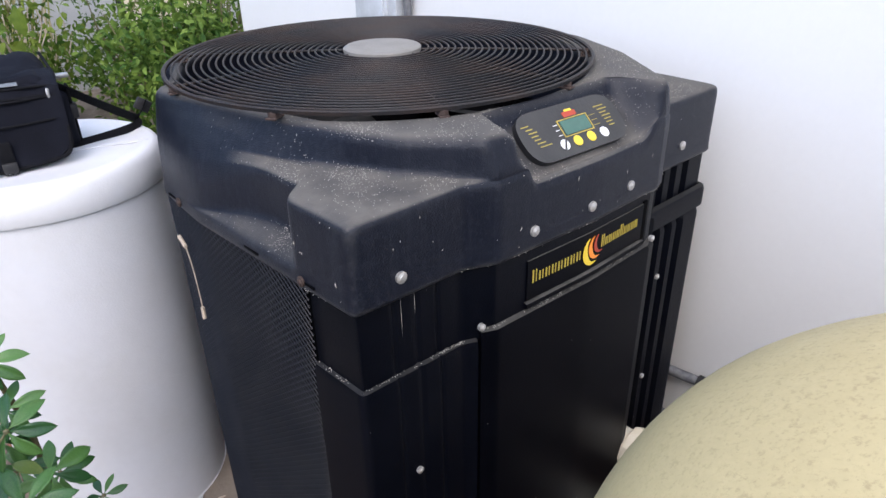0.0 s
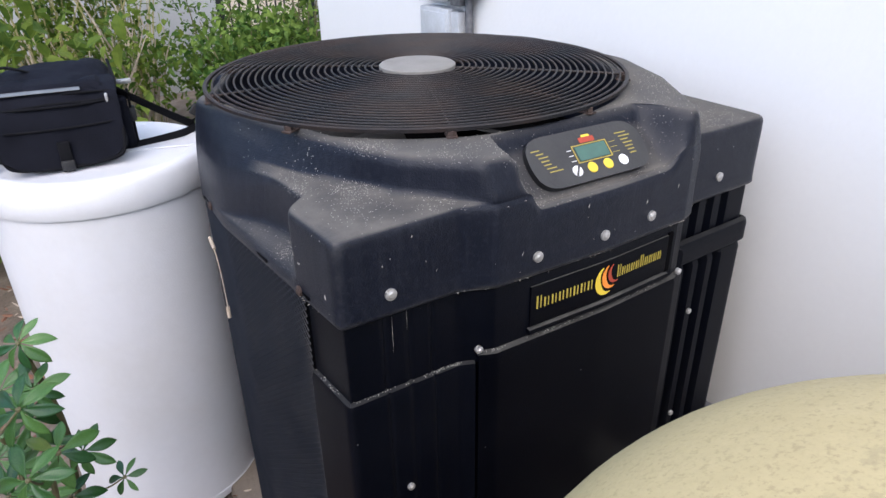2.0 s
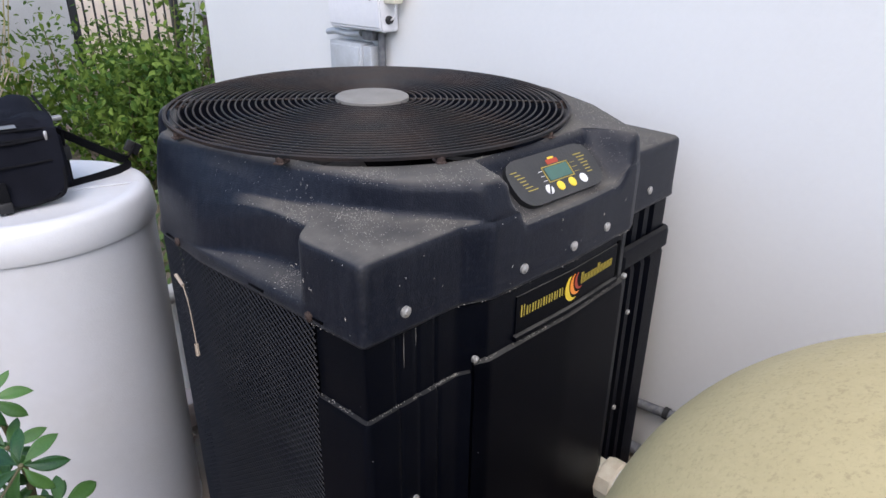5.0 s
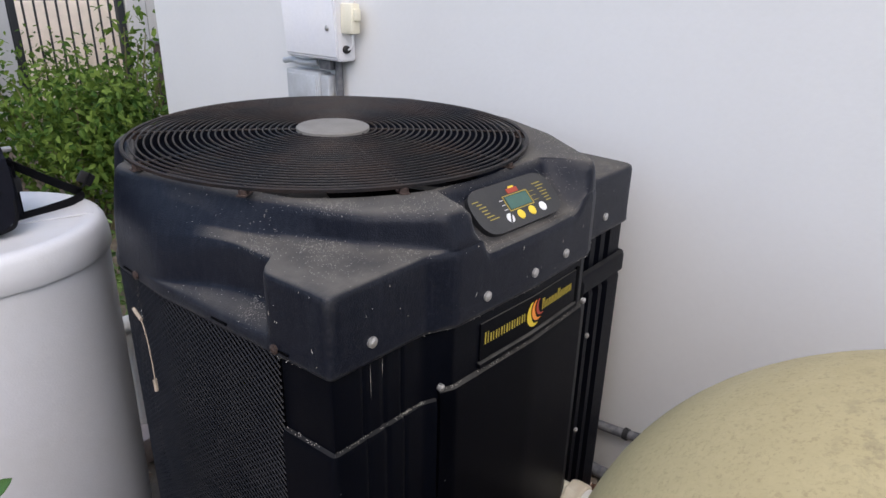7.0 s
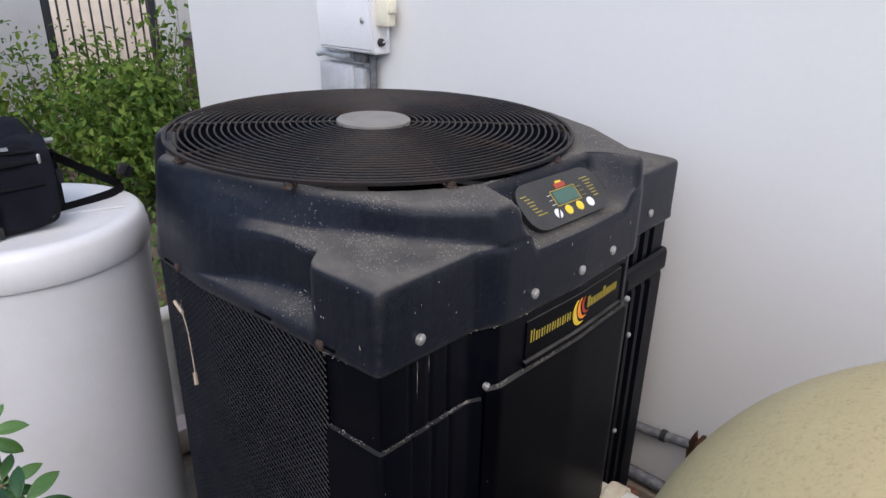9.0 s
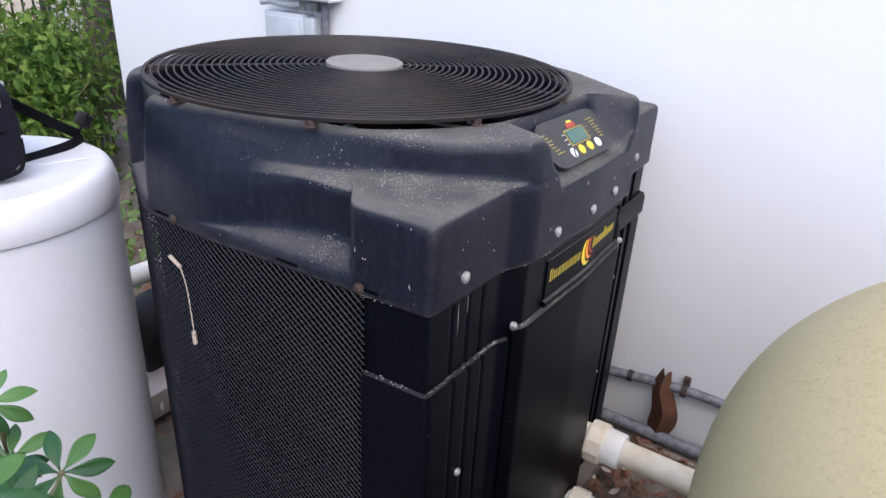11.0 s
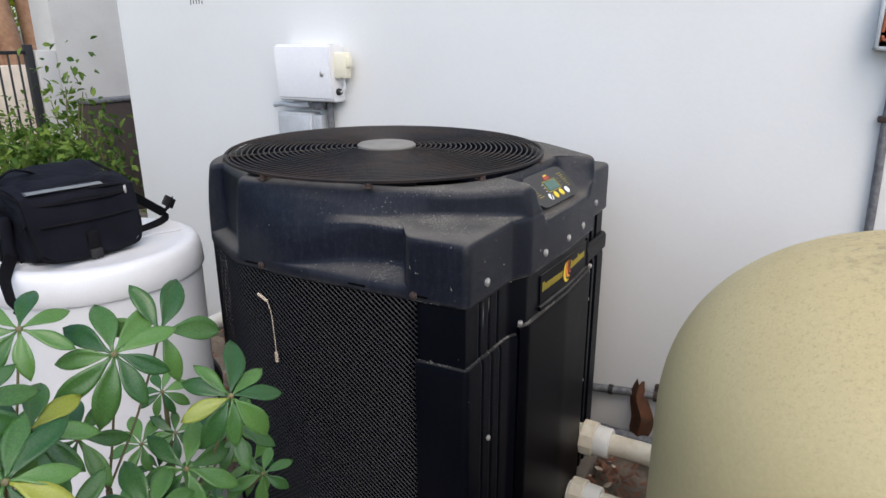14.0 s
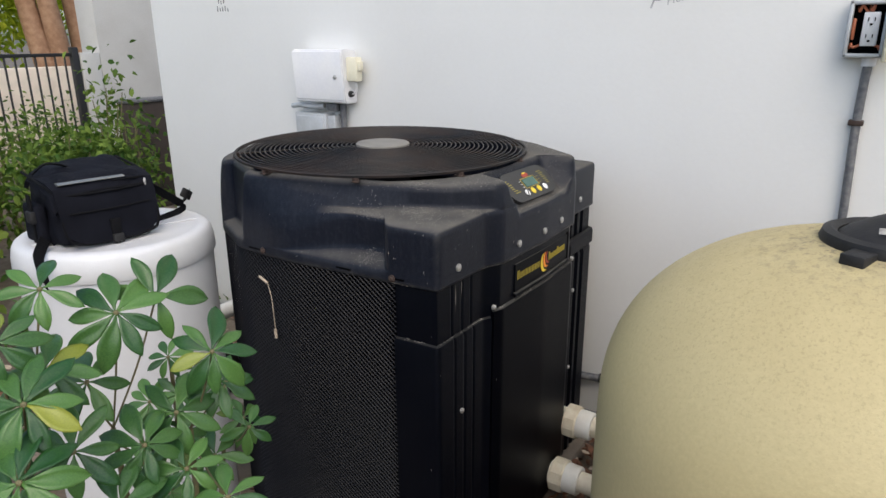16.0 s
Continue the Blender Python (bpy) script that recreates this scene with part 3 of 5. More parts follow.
# netting over the coil: two sets of slanting strands woven as diamonds
run = [p for p in stretch(lambda p: p.y >= 0.7005 and p.x < 1.15, 0.008)]
k0 = max(range(len(run) - 1), key=lambda i: (run[i + 1] - run[i]).length)
if (run[k0 + 1] - run[k0]).length > 0.05:
    run = run[k0 + 1:] + run[:k0 + 1]
run.append(run[-1] + (run[-1] - run[-2]).normalized() * 0.012)
rn = normals_of(run, False)
cum = [0.0]
for a, b in zip(run, run[1:]):
    cum.append(cum[-1] + (b - a).length)


def on_run(s, d):
    s = min(max(s, 0), cum[-1])
    i = min(int(np.searchsorted(cum, s, side="right")) - 1, len(run) - 2)
    t = (s - cum[i]) / (cum[i + 1] - cum[i])
    p, q = run[i].lerp(run[i + 1], t), rn[i].lerp(rn[i + 1], t)
    return p - q * d


ZA, ZB, PITCH, SLOPE = 0.035, 0.862, 0.0150, 0.78
for sign in (1, -1):
    verts, faces = [], []
    s0 = -(ZB - ZA) / SLOPE
    while s0 < cum[-1] + (ZB - ZA) / SLOPE:
        lo_, hi_ = sorted(((0 - s0) * sign * SLOPE + ZA, (cum[-1] - s0) * sign * SLOPE + ZA))
        za, zb = max(ZA, lo_), min(ZB, hi_)
        nseg = max(2, int((zb - za) / 0.02))
        pts = [(s0 + sign * (z - ZA) / SLOPE, z, 0.004 + 0.0006 * sign) for z in np.linspace(za, zb, nseg + 1)] if zb - za > 0.002 else []
        if len(pts) > 1:
            base = len(verts)
            for s, z, d in pts:
                for off, dd in ((-0.0013, d + 0.0011), (0.0, d - 0.0005), (0.0013, d + 0.0011)):
                    p = on_run(s + off, dd)
                    verts.append((p.x, p.y, z - off * sign * SLOPE))
            for i in range(len(pts) - 1):
                for j in range(2):
                    a = base + i * 3 + j
                    faces.append((a, a + 1, a + 4, a + 3))
        s0 += PITCH
    me = bpy.data.meshes.new("netting")
    me.from_pydata(verts, [], faces)
    me.materials.append(M_MESH)
    ob = new("netting", me)
    ob.parent = hp
    tagged(ob, "black plastic diamond netting", kind="stuff")

# fan grille
ZG = 1.069
grille = part("fan_grille", settled(turned([(GR + 0.004, ZG - 0.004), (GR + 0.004, ZG + 0.001), (GR + 0.001, ZG + 0.003), (GR - 0.003, ZG + 0.001), (GR - 0.003, ZG - 0.004), (GR + 0.004, ZG - 0.004)], 96, GC)), M_WIRE, hp, "rusty black wire fan grille")
dome = lambda r: ZG + 0.007 * (1 - (r / GR) ** 2)
NR = 24
for i in range(NR):
    r = 0.088 + (GR - 0.012 - 0.088) * i / (NR - 1)
    part("ring_wire", settled(tube([(GC.x + r * math.cos(a), GC.y + r * math.sin(a), dome(r)) for a in np.linspace(0, 2 * math.pi, 91)[:-1]], 0.0020, 6, closed=True)), M_WIRE, grille)
part("hub_cap", settled(turned([(0, ZG + 0.013), (0.064, ZG + 0.013), (0.071, ZG + 0.0118), (0.074, ZG + 0.0095), (0.074, ZG + 0.003), (0, ZG + 0.003)], 64, GC)), M_HUB, grille, "dusty grey hub cap")
for k in range(10):
    a = radians(173 + 36 * k)
    c, s = math.cos(a), math.sin(a)
    part("spoke", settled(tube([(GC.x + c * r, GC.y + s * r, dome(r) - 0.0030) for r in np.linspace(0.060, GR, 8)], 0.0026, 6)), M_WIRE, grille)
    bm = box_bm(-0.014, 0.012, -0.008, 0.008, -0.002, 0.001, 0.0008, 1)
    turned([(0, 0.0095), (0.005, 0.0095), (0.0078, 0.008), (0.0078, 0.001), (0, 0.001)], 6, (0.002, 0), bm)
    tube([(-0.012, 0, 0.0), (-0.006, 0, 0.010), (0.004, 0, ZG - ZTOP - 0.003)], 0.0026, 6, bm)
    bm.transform(Matrix.Translation((GC.x + c * (GR - 0.004), GC.y + s * (GR - 0.004), ZTOP + 0.002)) @ Matrix.Rotation(a, 4, 'Z'))
    part("bolt_tab", settled(bm), M_RUST, grille, "rusty bolt and tab")
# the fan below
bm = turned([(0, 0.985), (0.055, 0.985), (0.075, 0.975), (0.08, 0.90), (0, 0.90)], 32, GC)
fan = part("fan", bm, M_GAPBLACK, hp, "dark fan under the grille")
for k in range(4):
    bm = bmesh.new()
    a0 = radians(20 + 90 * k)
    rows = []
    for i in range(6):
        r = 0.07 + 0.30 * i / 5
        rows.append([bm.verts.new((GC.x + r * math.cos(a0 + t), GC.y + r * math.sin(a0 + t), 0.975 - 0.055 * j / 5 + 0.01 * math.sin(j))) for j, t in enumerate(np.linspace(-0.1, 0.75, 6))])
    for a, b in zip(rows, rows[1:]):
        for j in range(5):
            bm.faces.new((a[j], b[j], b[j + 1], a[j + 1]))
    bmesh.ops.solidify(bm, geom=bm.faces[:], thickness=0.003)
    part("fan_blade", bm, M_PANEL, fan)
# near-black disc paints the dark at the foot of the well
part("fan_well", turned([(0.372, 0.905), (0.372, 0.88), (0, 0.88)], 64, GC), M_GAPBLACK, hp)

# screws in the front
def screw(x, y, z, r, mat, outward=(0, -1)):
    bm = turned([(0, 0.0045), (r * 0.45, 0.0042), (r * 0.6, 0.003), (r, 0.0022), (r, -0.004), (0, -0.004)], 20)
    ang = math.atan2(outward[1], outward[0])
    bm.transform(Matrix.Translation((x, y, z)) @ Matrix.Rotation(ang, 4, 'Z') @ Matrix.Rotation(radians(90), 4, 'Y'))
    part("screw", bm, mat, hp, "steel screw head")


def on_front(x, d=0.0):
    best = min((p for p in OUT if p.y < 0.62), key=lambda p: abs(p.x - x))
    return best.y - d


for x, z in ((0.446, 0.894), (0.674, 0.892), (0.805, 0.892), (0.912, 0.896), (1.142, 0.900)):
    screw(x, on_front(x, 0.001), z, 0.0084, M_STEEL)
for x, z in ((0.580, 0.760), (1.018, 0.757), (1.12, 0.62), (0.462, 0.544), (1.12, 0.36)):
    screw(x, on_front(x, 0.001), z, 0.006, M_STEEL)
for y, z in ((0.70, 0.872), (1.08, 0.872)):
    x = min(OUT, key=lambda p: abs(p.y - y) + (10 if p.x > 0.6 else 0)).x
    screw(x - 0.001, y, z, 0.008, M_RUST, (-1, 0))
# slots along the lower edge of the shell, their dark painted as near-black bars
for y in (0.69, 0.83, 1.11):
    x = min(OUT, key=lambda p: abs(p.y - y) + (10 if p.x > 0.6 else 0)).x
    part("slot", box_bm(x - 0.0012, x + 0.002, y - 0.020, y + 0.020, 0.8705, 0.8740), M_GAPBLACK, hp)

# control panel, tilted in its pocket
panel_m = Matrix.Translation((0.808, 0.6045, 1.0062)) @ Matrix.Rotation(radians(-2), 4, 'Z') @ Matrix.Rotation(radians(43.5), 4, 'X')


def flat(bm_):
    bm_.transform(panel_m)
    return bm_


def rounded_plate(w_, h_, r_, z0, z1, cx=0.0, cy=0.0):
    bm_ = bmesh.new()
    ol = filleted([(cx - w_ / 2, cy - h_ / 2, r_), (cx + w_ / 2, cy - h_ / 2, r_), (cx + w_ / 2, cy + h_ / 2, r_), (cx - w_ / 2, cy + h_ / 2, r_)], 0.2)
    lo = [bm_.verts.new((p.x, p.y, z0)) for p in ol]
    hi = [bm_.verts.new((p.x, p.y, z1)) for p in ol]
    for i in range(len(ol)):
        j = (i + 1) % len(ol)
        bm_.faces.new((lo[i], lo[j], hi[j], hi[i]))
    bm_.faces.new(hi)
    bm_.faces.new(lo[::-1])
    return bm_


cp = part("control_panel", flat(rounded_plate(0.228, 0.086, 0.040, -0.006, 0.0035, 0.002)), M_OVERLAY, hp, "dark control panel with a green display and round buttons")
part("display", flat(rounded_plate(0.060, 0.024, 0.002, 0.003, 0.0048, 0.008, 0.002)), M_LCD, cp, "green display")
bm = bmesh.new()
for x0, x1, y0, y1 in ((-0.026, 0.042, 0.0155, 0.0168), (-0.026, 0.042, -0.0128, -0.0115), (-0.0265, -0.0252, -0.0128, 0.0168), (0.0412, 0.0425, -0.0128, 0.0168)):
    box_bm(x0, x1, y0, y1, 0.003, 0.0044, bm=bm)
part("display_border", flat(bm), M_LIME, cp)
for x, mt, lb in ((-0.036, M_WHITEPRINT, "white button"), (-0.006, M_YELLOW, "yellow button"), (0.026, M_YELLOW, "yellow button"), (0.058, M_WHITEPRINT, "white button")):
    b_ = part("button", flat(turned([(0, 0.0058), (0.0075, 0.0056), (0.0088, 0.0045), (0.0088, 0.002), (0, 0.002)], 24, (x, -0.0235))), mt, cp, lb)
    if x < -0.03:
        part("slash", flat(box_bm(-0.010, 0.010, -0.0016, 0.0016, 0.0057, 0.0064, m=Matrix.Translation((x, -0.0235, 0)) @ Matrix.Rotation(radians(55), 4, 'Z'))), M_OVERLAY, b_)
rnd = random.Random(4)
for side, x0 in ((-1, -0.100), (1, 0.066)):
    for r in range(7):
        y = 0.022 - r * 0.0062
        x = x0 + 0.002 * r * (1 if side < 0 else 0.6) + (0.004 if r else 0)
        part("print_line", flat(box_bm(x, x + rnd.uniform(0.012, 0.026), y - 0.0008, y + 0.0008, 0.003, 0.0041)), M_PRINT, cp)
for y in (0.010, 0.001, -0.008):
    part("print_line", flat(box_bm(-0.038, -0.029, y, y + 0.001, 0.003, 0.0041)), M_WHITEPRINT, cp)
    part("print_line", flat(box_bm(0.046, 0.060, y, y + 0.0007, 0.003, 0.0041)), M_PRINT, cp)
part("emblem", flat(rounded_plate(0.030, 0.009, 0.002, 0.003, 0.0044, 0.008, 0.0232)), M_RED, cp, "red emblem bar")
part("emblem", flat(rounded_plate(0.016, 0.005, 0.002, 0.003, 0.0042, 0.009, 0.0290)), M_YELLOW, cp, "yellow emblem shape")

# name plate in the middle band, with plain bars for its lettering
yb = lambda x: on_front(x) + 0.0105
bm = bmesh.new()
xs = np.linspace(0.672, 0.985, 14)
plate = part("name_plate", strip([Vector((x, yb(x) - 0.0035)) for x in xs], 0.768, 0.838, 0.0, 0.004, 0.0008), M_PANEL, hp, "recessed black name plate with yellow lettering bars")
# solid near-black bar paints the shaded gap at the plate's end
part("plate_shadow_gap", box_bm(0.980, 0.992, yb(0.985) - 0.004, yb(0.985) + 0.004, 0.766, 0.842, 0.001, 1), M_GAPBLACK, plate)
part("plate_ledge", strip([Vector((x, yb(x) - 0.009)) for x in np.linspace(0.668, 0.985, 14)], 0.756, 0.766, 0.0, 0.008, 0.002), M_PANEL, plate)


def bar_word(x0, x1, zc0, zc1, heights, mat):
    n = len(heights)
    for i, h in enumerate(heights):
        w_ = (x1 - x0) / n
        zc = zc0 + (zc1 - zc0) * i / n
        for f0, f1, h0, h1 in ((0.08, 0.24, 0.0, 1.0), (0.58, 0.67, 0.0, 1.0)):
            a, b = x0 + w_ * (i + f0), x0 + w_ * (i + f1)
            y = yb((a + b) / 2) - 0.0035
            part("lettering_bar", box_bm(a, b, y - 0.0012, y + 0.001, zc + h * h0, zc + h * h1), mat, plate)


bar_word(0.682, 0.800, 0.797, 0.797, [0.022] + [0.016] * 7, M_LIME)
bar_word(0.852, 0.965, 0.800, 0.800, [0.022] + [0.015] * 4 + [0.022] + [0.015] * 4, M_LIME)


def crescent(cx, cz, r, off, mat, y):
    bm = bmesh.new()
    n = 14
    o, i_ = [], []
    for k in range(n + 1):
        a = radians(110 + 190 * k / n)
        o.append((cx + r * math.cos(a), cz + r * 1.1 * math.sin(a)))
        wd = math.sin(math.pi * k / n) * off
        i_.append((cx + (r - wd) * math.cos(a) + wd * 0.2, cz + (r - wd) * 1.1 * math.sin(a)))
    ring_ = o + i_[-2:0:-1]
    fr = [bm.verts.new((x, y, z)) for x, z in ring_]
    bk = [bm.verts.new((x, y + 0.0012, z)) for x, z in ring_]
    m_ = len(ring_)
    for k in range(m_):
        bm.faces.new((fr[k], fr[(k + 1) % m_], bk[(k + 1) % m_], bk[k]))
    for k in range(n):
        q = [fr[k], fr[k + 1], fr[(m_ - k - 1) % m_], fr[(m_ - k) % m_]]
        q = [v for j, v in enumerate(q) if v not in q[:j]]
        if len(q) > 2:
            bm.faces.new(q)
    bmesh.ops.recalc_face_normals(bm, faces=bm.faces[:])
    part("emblem", bm, mat, plate)


crescent(0.826, 0.803, 0.024, 0.010, M_YELLOW, yb(0.826) - 0.005)
crescent(0.836, 0.808, 0.020, 0.008, M_ORANGE, yb(0.826) - 0.0054)
crescent(0.845, 0.812, 0.016, 0.006, M_RED, yb(0.826) - 0.0058)

# flecks of grit and droppings on the shell
fleck_r = random.Random(21)
verts, faces = [], []


def fleck(m_, l_, w_):
    b0 = len(verts)
    for x, y, z in ((-l_, 0, 0), (0, -w_, 0), (l_, 0, 0), (0, w_, 0), (0, 0, 0.0009)):
        verts.append(m_ @ Vector((x, y, z)))
    for f in ((0, 1, 4), (1, 2, 4), (2, 3, 4), (3, 0, 4)):
        faces.append(tuple(b0 + i for i in f))


dg = bpy.context.evaluated_depsgraph_get()
dg.update()
from mathutils.bvhtree import BVHTree
tree_of = BVHTree.FromPolygons([v.co for v in shell.data.vertices], [p.vertices for p in shell.data.polygons])


def drop(x, y, n, spread):
    """Grit lying where it fell."""
    for _ in range(3 * n):
        q = Vector((x + fleck_r.gauss(0, spread), y + fleck_r.gauss(0, spread), 1.3))
        hit, nor, _i, _d = tree_of.ray_cast(q, Vector((0, 0, -1)))
        if hit and nor.z > 0.3 and hit.z > 0.85:
            m_ = Matrix.Translation(hit + nor * 0.0003) @ nor.to_track_quat('Z', 'Y').to_matrix().to_4x4() @ Matrix.Rotation(fleck_r.uniform(0, 6.3), 4, 'Z')
            fleck(m_, 0.0004 + 0.0012 * fleck_r.random() ** 3, fleck_r.uniform(0.0003, 0.0006))


for x, y, n, sp in ((0.45, 0.66, 60, 0.035), (0.475, 0.715, 130, 0.022), (0.43, 0.80, 60, 0.025), (0.385, 0.77, 90, 0.018), (0.37, 0.90, 40, 0.05), (0.545, 0.61, 60, 0.022),
                    (0.60, 0.63, 50, 0.04), (0.72, 0.60, 90, 0.05), (0.95, 0.60, 120, 0.05), (1.10, 0.72, 110, 0.05), (1.15, 0.64, 90, 0.04), (0.66, 0.58, 60, 0.02)):
    drop(x, y, n, sp)
for _ in range(110):
    i = fleck_r.randrange(len(OUT))
    p, q = OUT[i], NRM[i]
    if p.y < 0.72 and p.x < 1.04:
        z = fleck_r.uniform(0.87, 0.98)
        hit, nor, _i, _d = tree_of.ray_cast(Vector((p.x + q.x * 0.1, p.y + q.y * 0.1, z)), Vector((-q.x, -q.y, 0)))
        if hit and hit.z > 0.86:
            m_ = Matrix.Translation(hit + nor * 0.0003) @ nor.to_track_quat('Z', 'Y').to_matrix().to_4x4() @ Matrix.Rotation(radians(90) + fleck_r.gauss(0, 0.3), 4, 'Z')
            fleck(m_, fleck_r.choice((0.001, 0.0015, 0.002, 0.0045)), fleck_r.uniform(0.0004, 0.0008))
# thin pale upright lines on the band below the shell's edge
for x, z0, z1 in ((0.4505, 0.79, 0.860), (0.4735, 0.82, 0.861), (0.705, 0.850, 0.861)):
    m_ = Matrix.Translation((x, on_front(x) + 0.0094, (z0 + z1) / 2)) @ Vector((0, -1, 0)).to_track_quat('Z', 'Y').to_matrix().to_4x4() @ Matrix.Rotation(radians(90), 4, 'Z')
    fleck(m_, (z1 - z0) / 2, 0.00018)
# pale crust along the seams
for test, z, d in ((lambda p: p.y < 0.70 and p.x < 0.585, 0.7362, 0.005), (lambda p: p.y < 0.6 and 0.575 < p.x < 1.04, 0.7516, 0.004), (lambda p: p.y < 0.71 and p.x < 1.03, 0.8625, 0.0)):
    line = stretch(test)
    heaps = [fleck_r.randrange(1, len(line) - 1) for _ in range(7)]
    for _ in range(90):
        k = min(len(line) - 2, max(1, int(fleck_r.gauss(fleck_r.choice(heaps), 5))))
        tn = (line[k + 1] - line[k - 1]).normalized()
        q = Vector((tn.y, -tn.x))
        off = d + fleck_r.uniform(-0.001, 0.004)
        p = line[k] - q * off
        m_ = Matrix.Translation((p.x, p.y, z + fleck_r.uniform(-0.0015, 0.0012))) @ Euler((fleck_r.uniform(-0.6, 0.6), fleck_r.uniform(-0.6, 0.6), fleck_r.uniform(0, 6.3))).to_matrix().to_4x4()
        fleck(m_, fleck_r.uniform(0.0006, 0.0022), fleck_r.uniform(0.0005, 0.0010))
me = bpy.data.meshes.new("grit")
me.from_pydata(verts, [], faces)
me.materials.append(M_GRIT)
ob = new("grit", me)
ob.parent = hp
tagged(ob, "pale grit and droppings on the black plastic", kind="stuff")

# ---- sand filter tank ----
FC, FR, FZ, FH, FE = (0.491, -0.160), 0.418, 0.729, 0.332, 2.317
prof = [(0, 0.0), (FR * 0.80, 0.0), (FR * 0.93, 0.05), (FR, 0.20), (FR, 0.34), (FR, 0.46)]
for k in range(0, 25):
    a = (math.pi / 2) * k / 24
    prof.append((FR * max(0.0, math.cos(a)) ** (2 / FE), FZ + FH * math.sin(a) ** (2 / FE)))
prof[-1] = (0, FZ + FH)
M_TANT = add_dust(M_TAN, (0.41, 0.335, 0.17), lo=0.45, hi=1.0, most=0.7)


def add_mould(m, centre):
    """Brown specks over the dome and a grey-brown stain round the valve."""
    n, l = m.node_tree.nodes, m.node_tree.links
    b = n["Principled BSDF"]
    out = b.inputs["Base Color"].links[0].from_socket
    tc, geo, sep = n.new("ShaderNodeTexCoord"), n.new("ShaderNodeNewGeometry"), n.new("ShaderNodeSeparateXYZ")
    l.new(geo.outputs["Normal"], sep.inputs[0])
    away, flat_ = n.new("ShaderNodeVectorMath"), n.new("ShaderNodeVectorMath")
    away.operation, flat_.operation = 'DISTANCE', 'MULTIPLY'
    flat_.inputs[1].default_value, away.inputs[1].default_value = (1, 1, 0), (centre[0], centre[1], 0)
    l.new(tc.outputs["Object"], flat_.inputs[0])
    l.new(flat_.outputs[0], away.inputs[0])
    for scale, lo, hi, source, s0, s1, most, colour in ((130, 0.54, 0.64, sep.outputs[2], 0.3, 0.95, 0.42, (0.28, 0.22, 0.11)), (260, 0.52, 0.64, sep.outputs[2], 0.1, 0.8, 0.30, (0.30, 0.24, 0.12)),
                                                        (26, 0.46, 0.60, away.outputs["Value"], 0.22, 0.10, 0.35, (0.22, 0.19, 0.12)), (70, 0.52, 0.60, away.outputs["Value"], 0.24, 0.10, 0.6, (0.09, 0.08, 0.06))):
        no, ra, mk, mu, mx = (n.new(k) for k in ("ShaderNodeTexNoise", "ShaderNodeMapRange", "ShaderNodeMapRange", "ShaderNodeMath", "ShaderNodeMix"))
        no.inputs["Scale"].default_value, no.inputs["Detail"].default_value, no.inputs["Roughness"].default_value = scale, 8, 0.7
        l.new(tc.outputs["Object"], no.inputs["Vector"])
        ra.inputs["From Min"].default_value, ra.inputs["From Max"].default_value = lo, hi
        l.new(no.outputs[0], ra.inputs["Value"])
        mk.inputs["From Min"].default_value, mk.inputs["From Max"].default_value, mk.inputs["To Max"].default_value = s0, s1, most
        l.new(source, mk.inputs["Value"])
        mu.operation = 'MULTIPLY'
        l.new(ra.outputs[0], mu.inputs[0])
        l.new(mk.outputs[0], mu.inputs[1])
        mx.data_type = 'RGBA'
        mx.inputs["B"].default_value = (*colour, 1)
        l.new(out, mx.inputs["A"])
        l.new(mu.outputs[0], mx.inputs["Factor"])
        out = mx.outputs["Result"]
    l.new(out, b.inputs["Base Color"])
    return m


add_mould(M_TANT, FC)
filt = thing("sand_filter", "tan fibreglass pool sand filter tank with a stained domed top", "filter tank")
part("tank", turned(prof, 96, FC), M_TANT, filt)
part("seam", turned([(FR + 0.001, 0.468), (FR + 0.0028, 0.470), (FR + 0.001, 0.472)], 96, FC), M_TAN, filt)
ztop = FZ + FH
vx, vy = FC
part("clamp_ring", turned([(0.088, ztop - 0.02), (0.101, ztop - 0.016), (0.105, ztop - 0.002), (0.101, ztop + 0.010), (0.090, ztop + 0.014), (0.080, ztop + 0.008), (0.080, ztop - 0.02), (0.088, ztop - 0.02)], 56, (vx, vy)), M_BLACKP, filt, "black clamp ring")
part("valve_body", turned([(0, ztop + 0.042), (0.018, ztop + 0.040), (0.036, ztop + 0.032), (0.066, ztop + 0.016), (0.080, ztop + 0.004), (0.080, ztop - 0.02)], 48, (vx, vy)), M_BLACKP, filt, "black valve body")
for a in (157, 337):
    part("clamp_lug", box_bm(0.086, 0.140, -0.017, 0.017, -0.010, 0.008, 0.003, 2, m=Matrix.Translation((vx, vy, ztop - 0.004)) @ Matrix.Rotation(radians(a), 4, 'Z')), M_BLACKP, filt)
part("valve_label", box_bm(-0.018, 0.018, -0.0005, 0.0005, -0.0045, 0.0045, m=Matrix.Translation((vx - 0.058, vy + 0.010, ztop + 0.0265)) @ Matrix.Rotation(radians(-80), 4, 'Z') @ Matrix.Rotation(radians(-28), 4, 'X')), M_OLDPRINT, filt, "worn label with unreadable print")

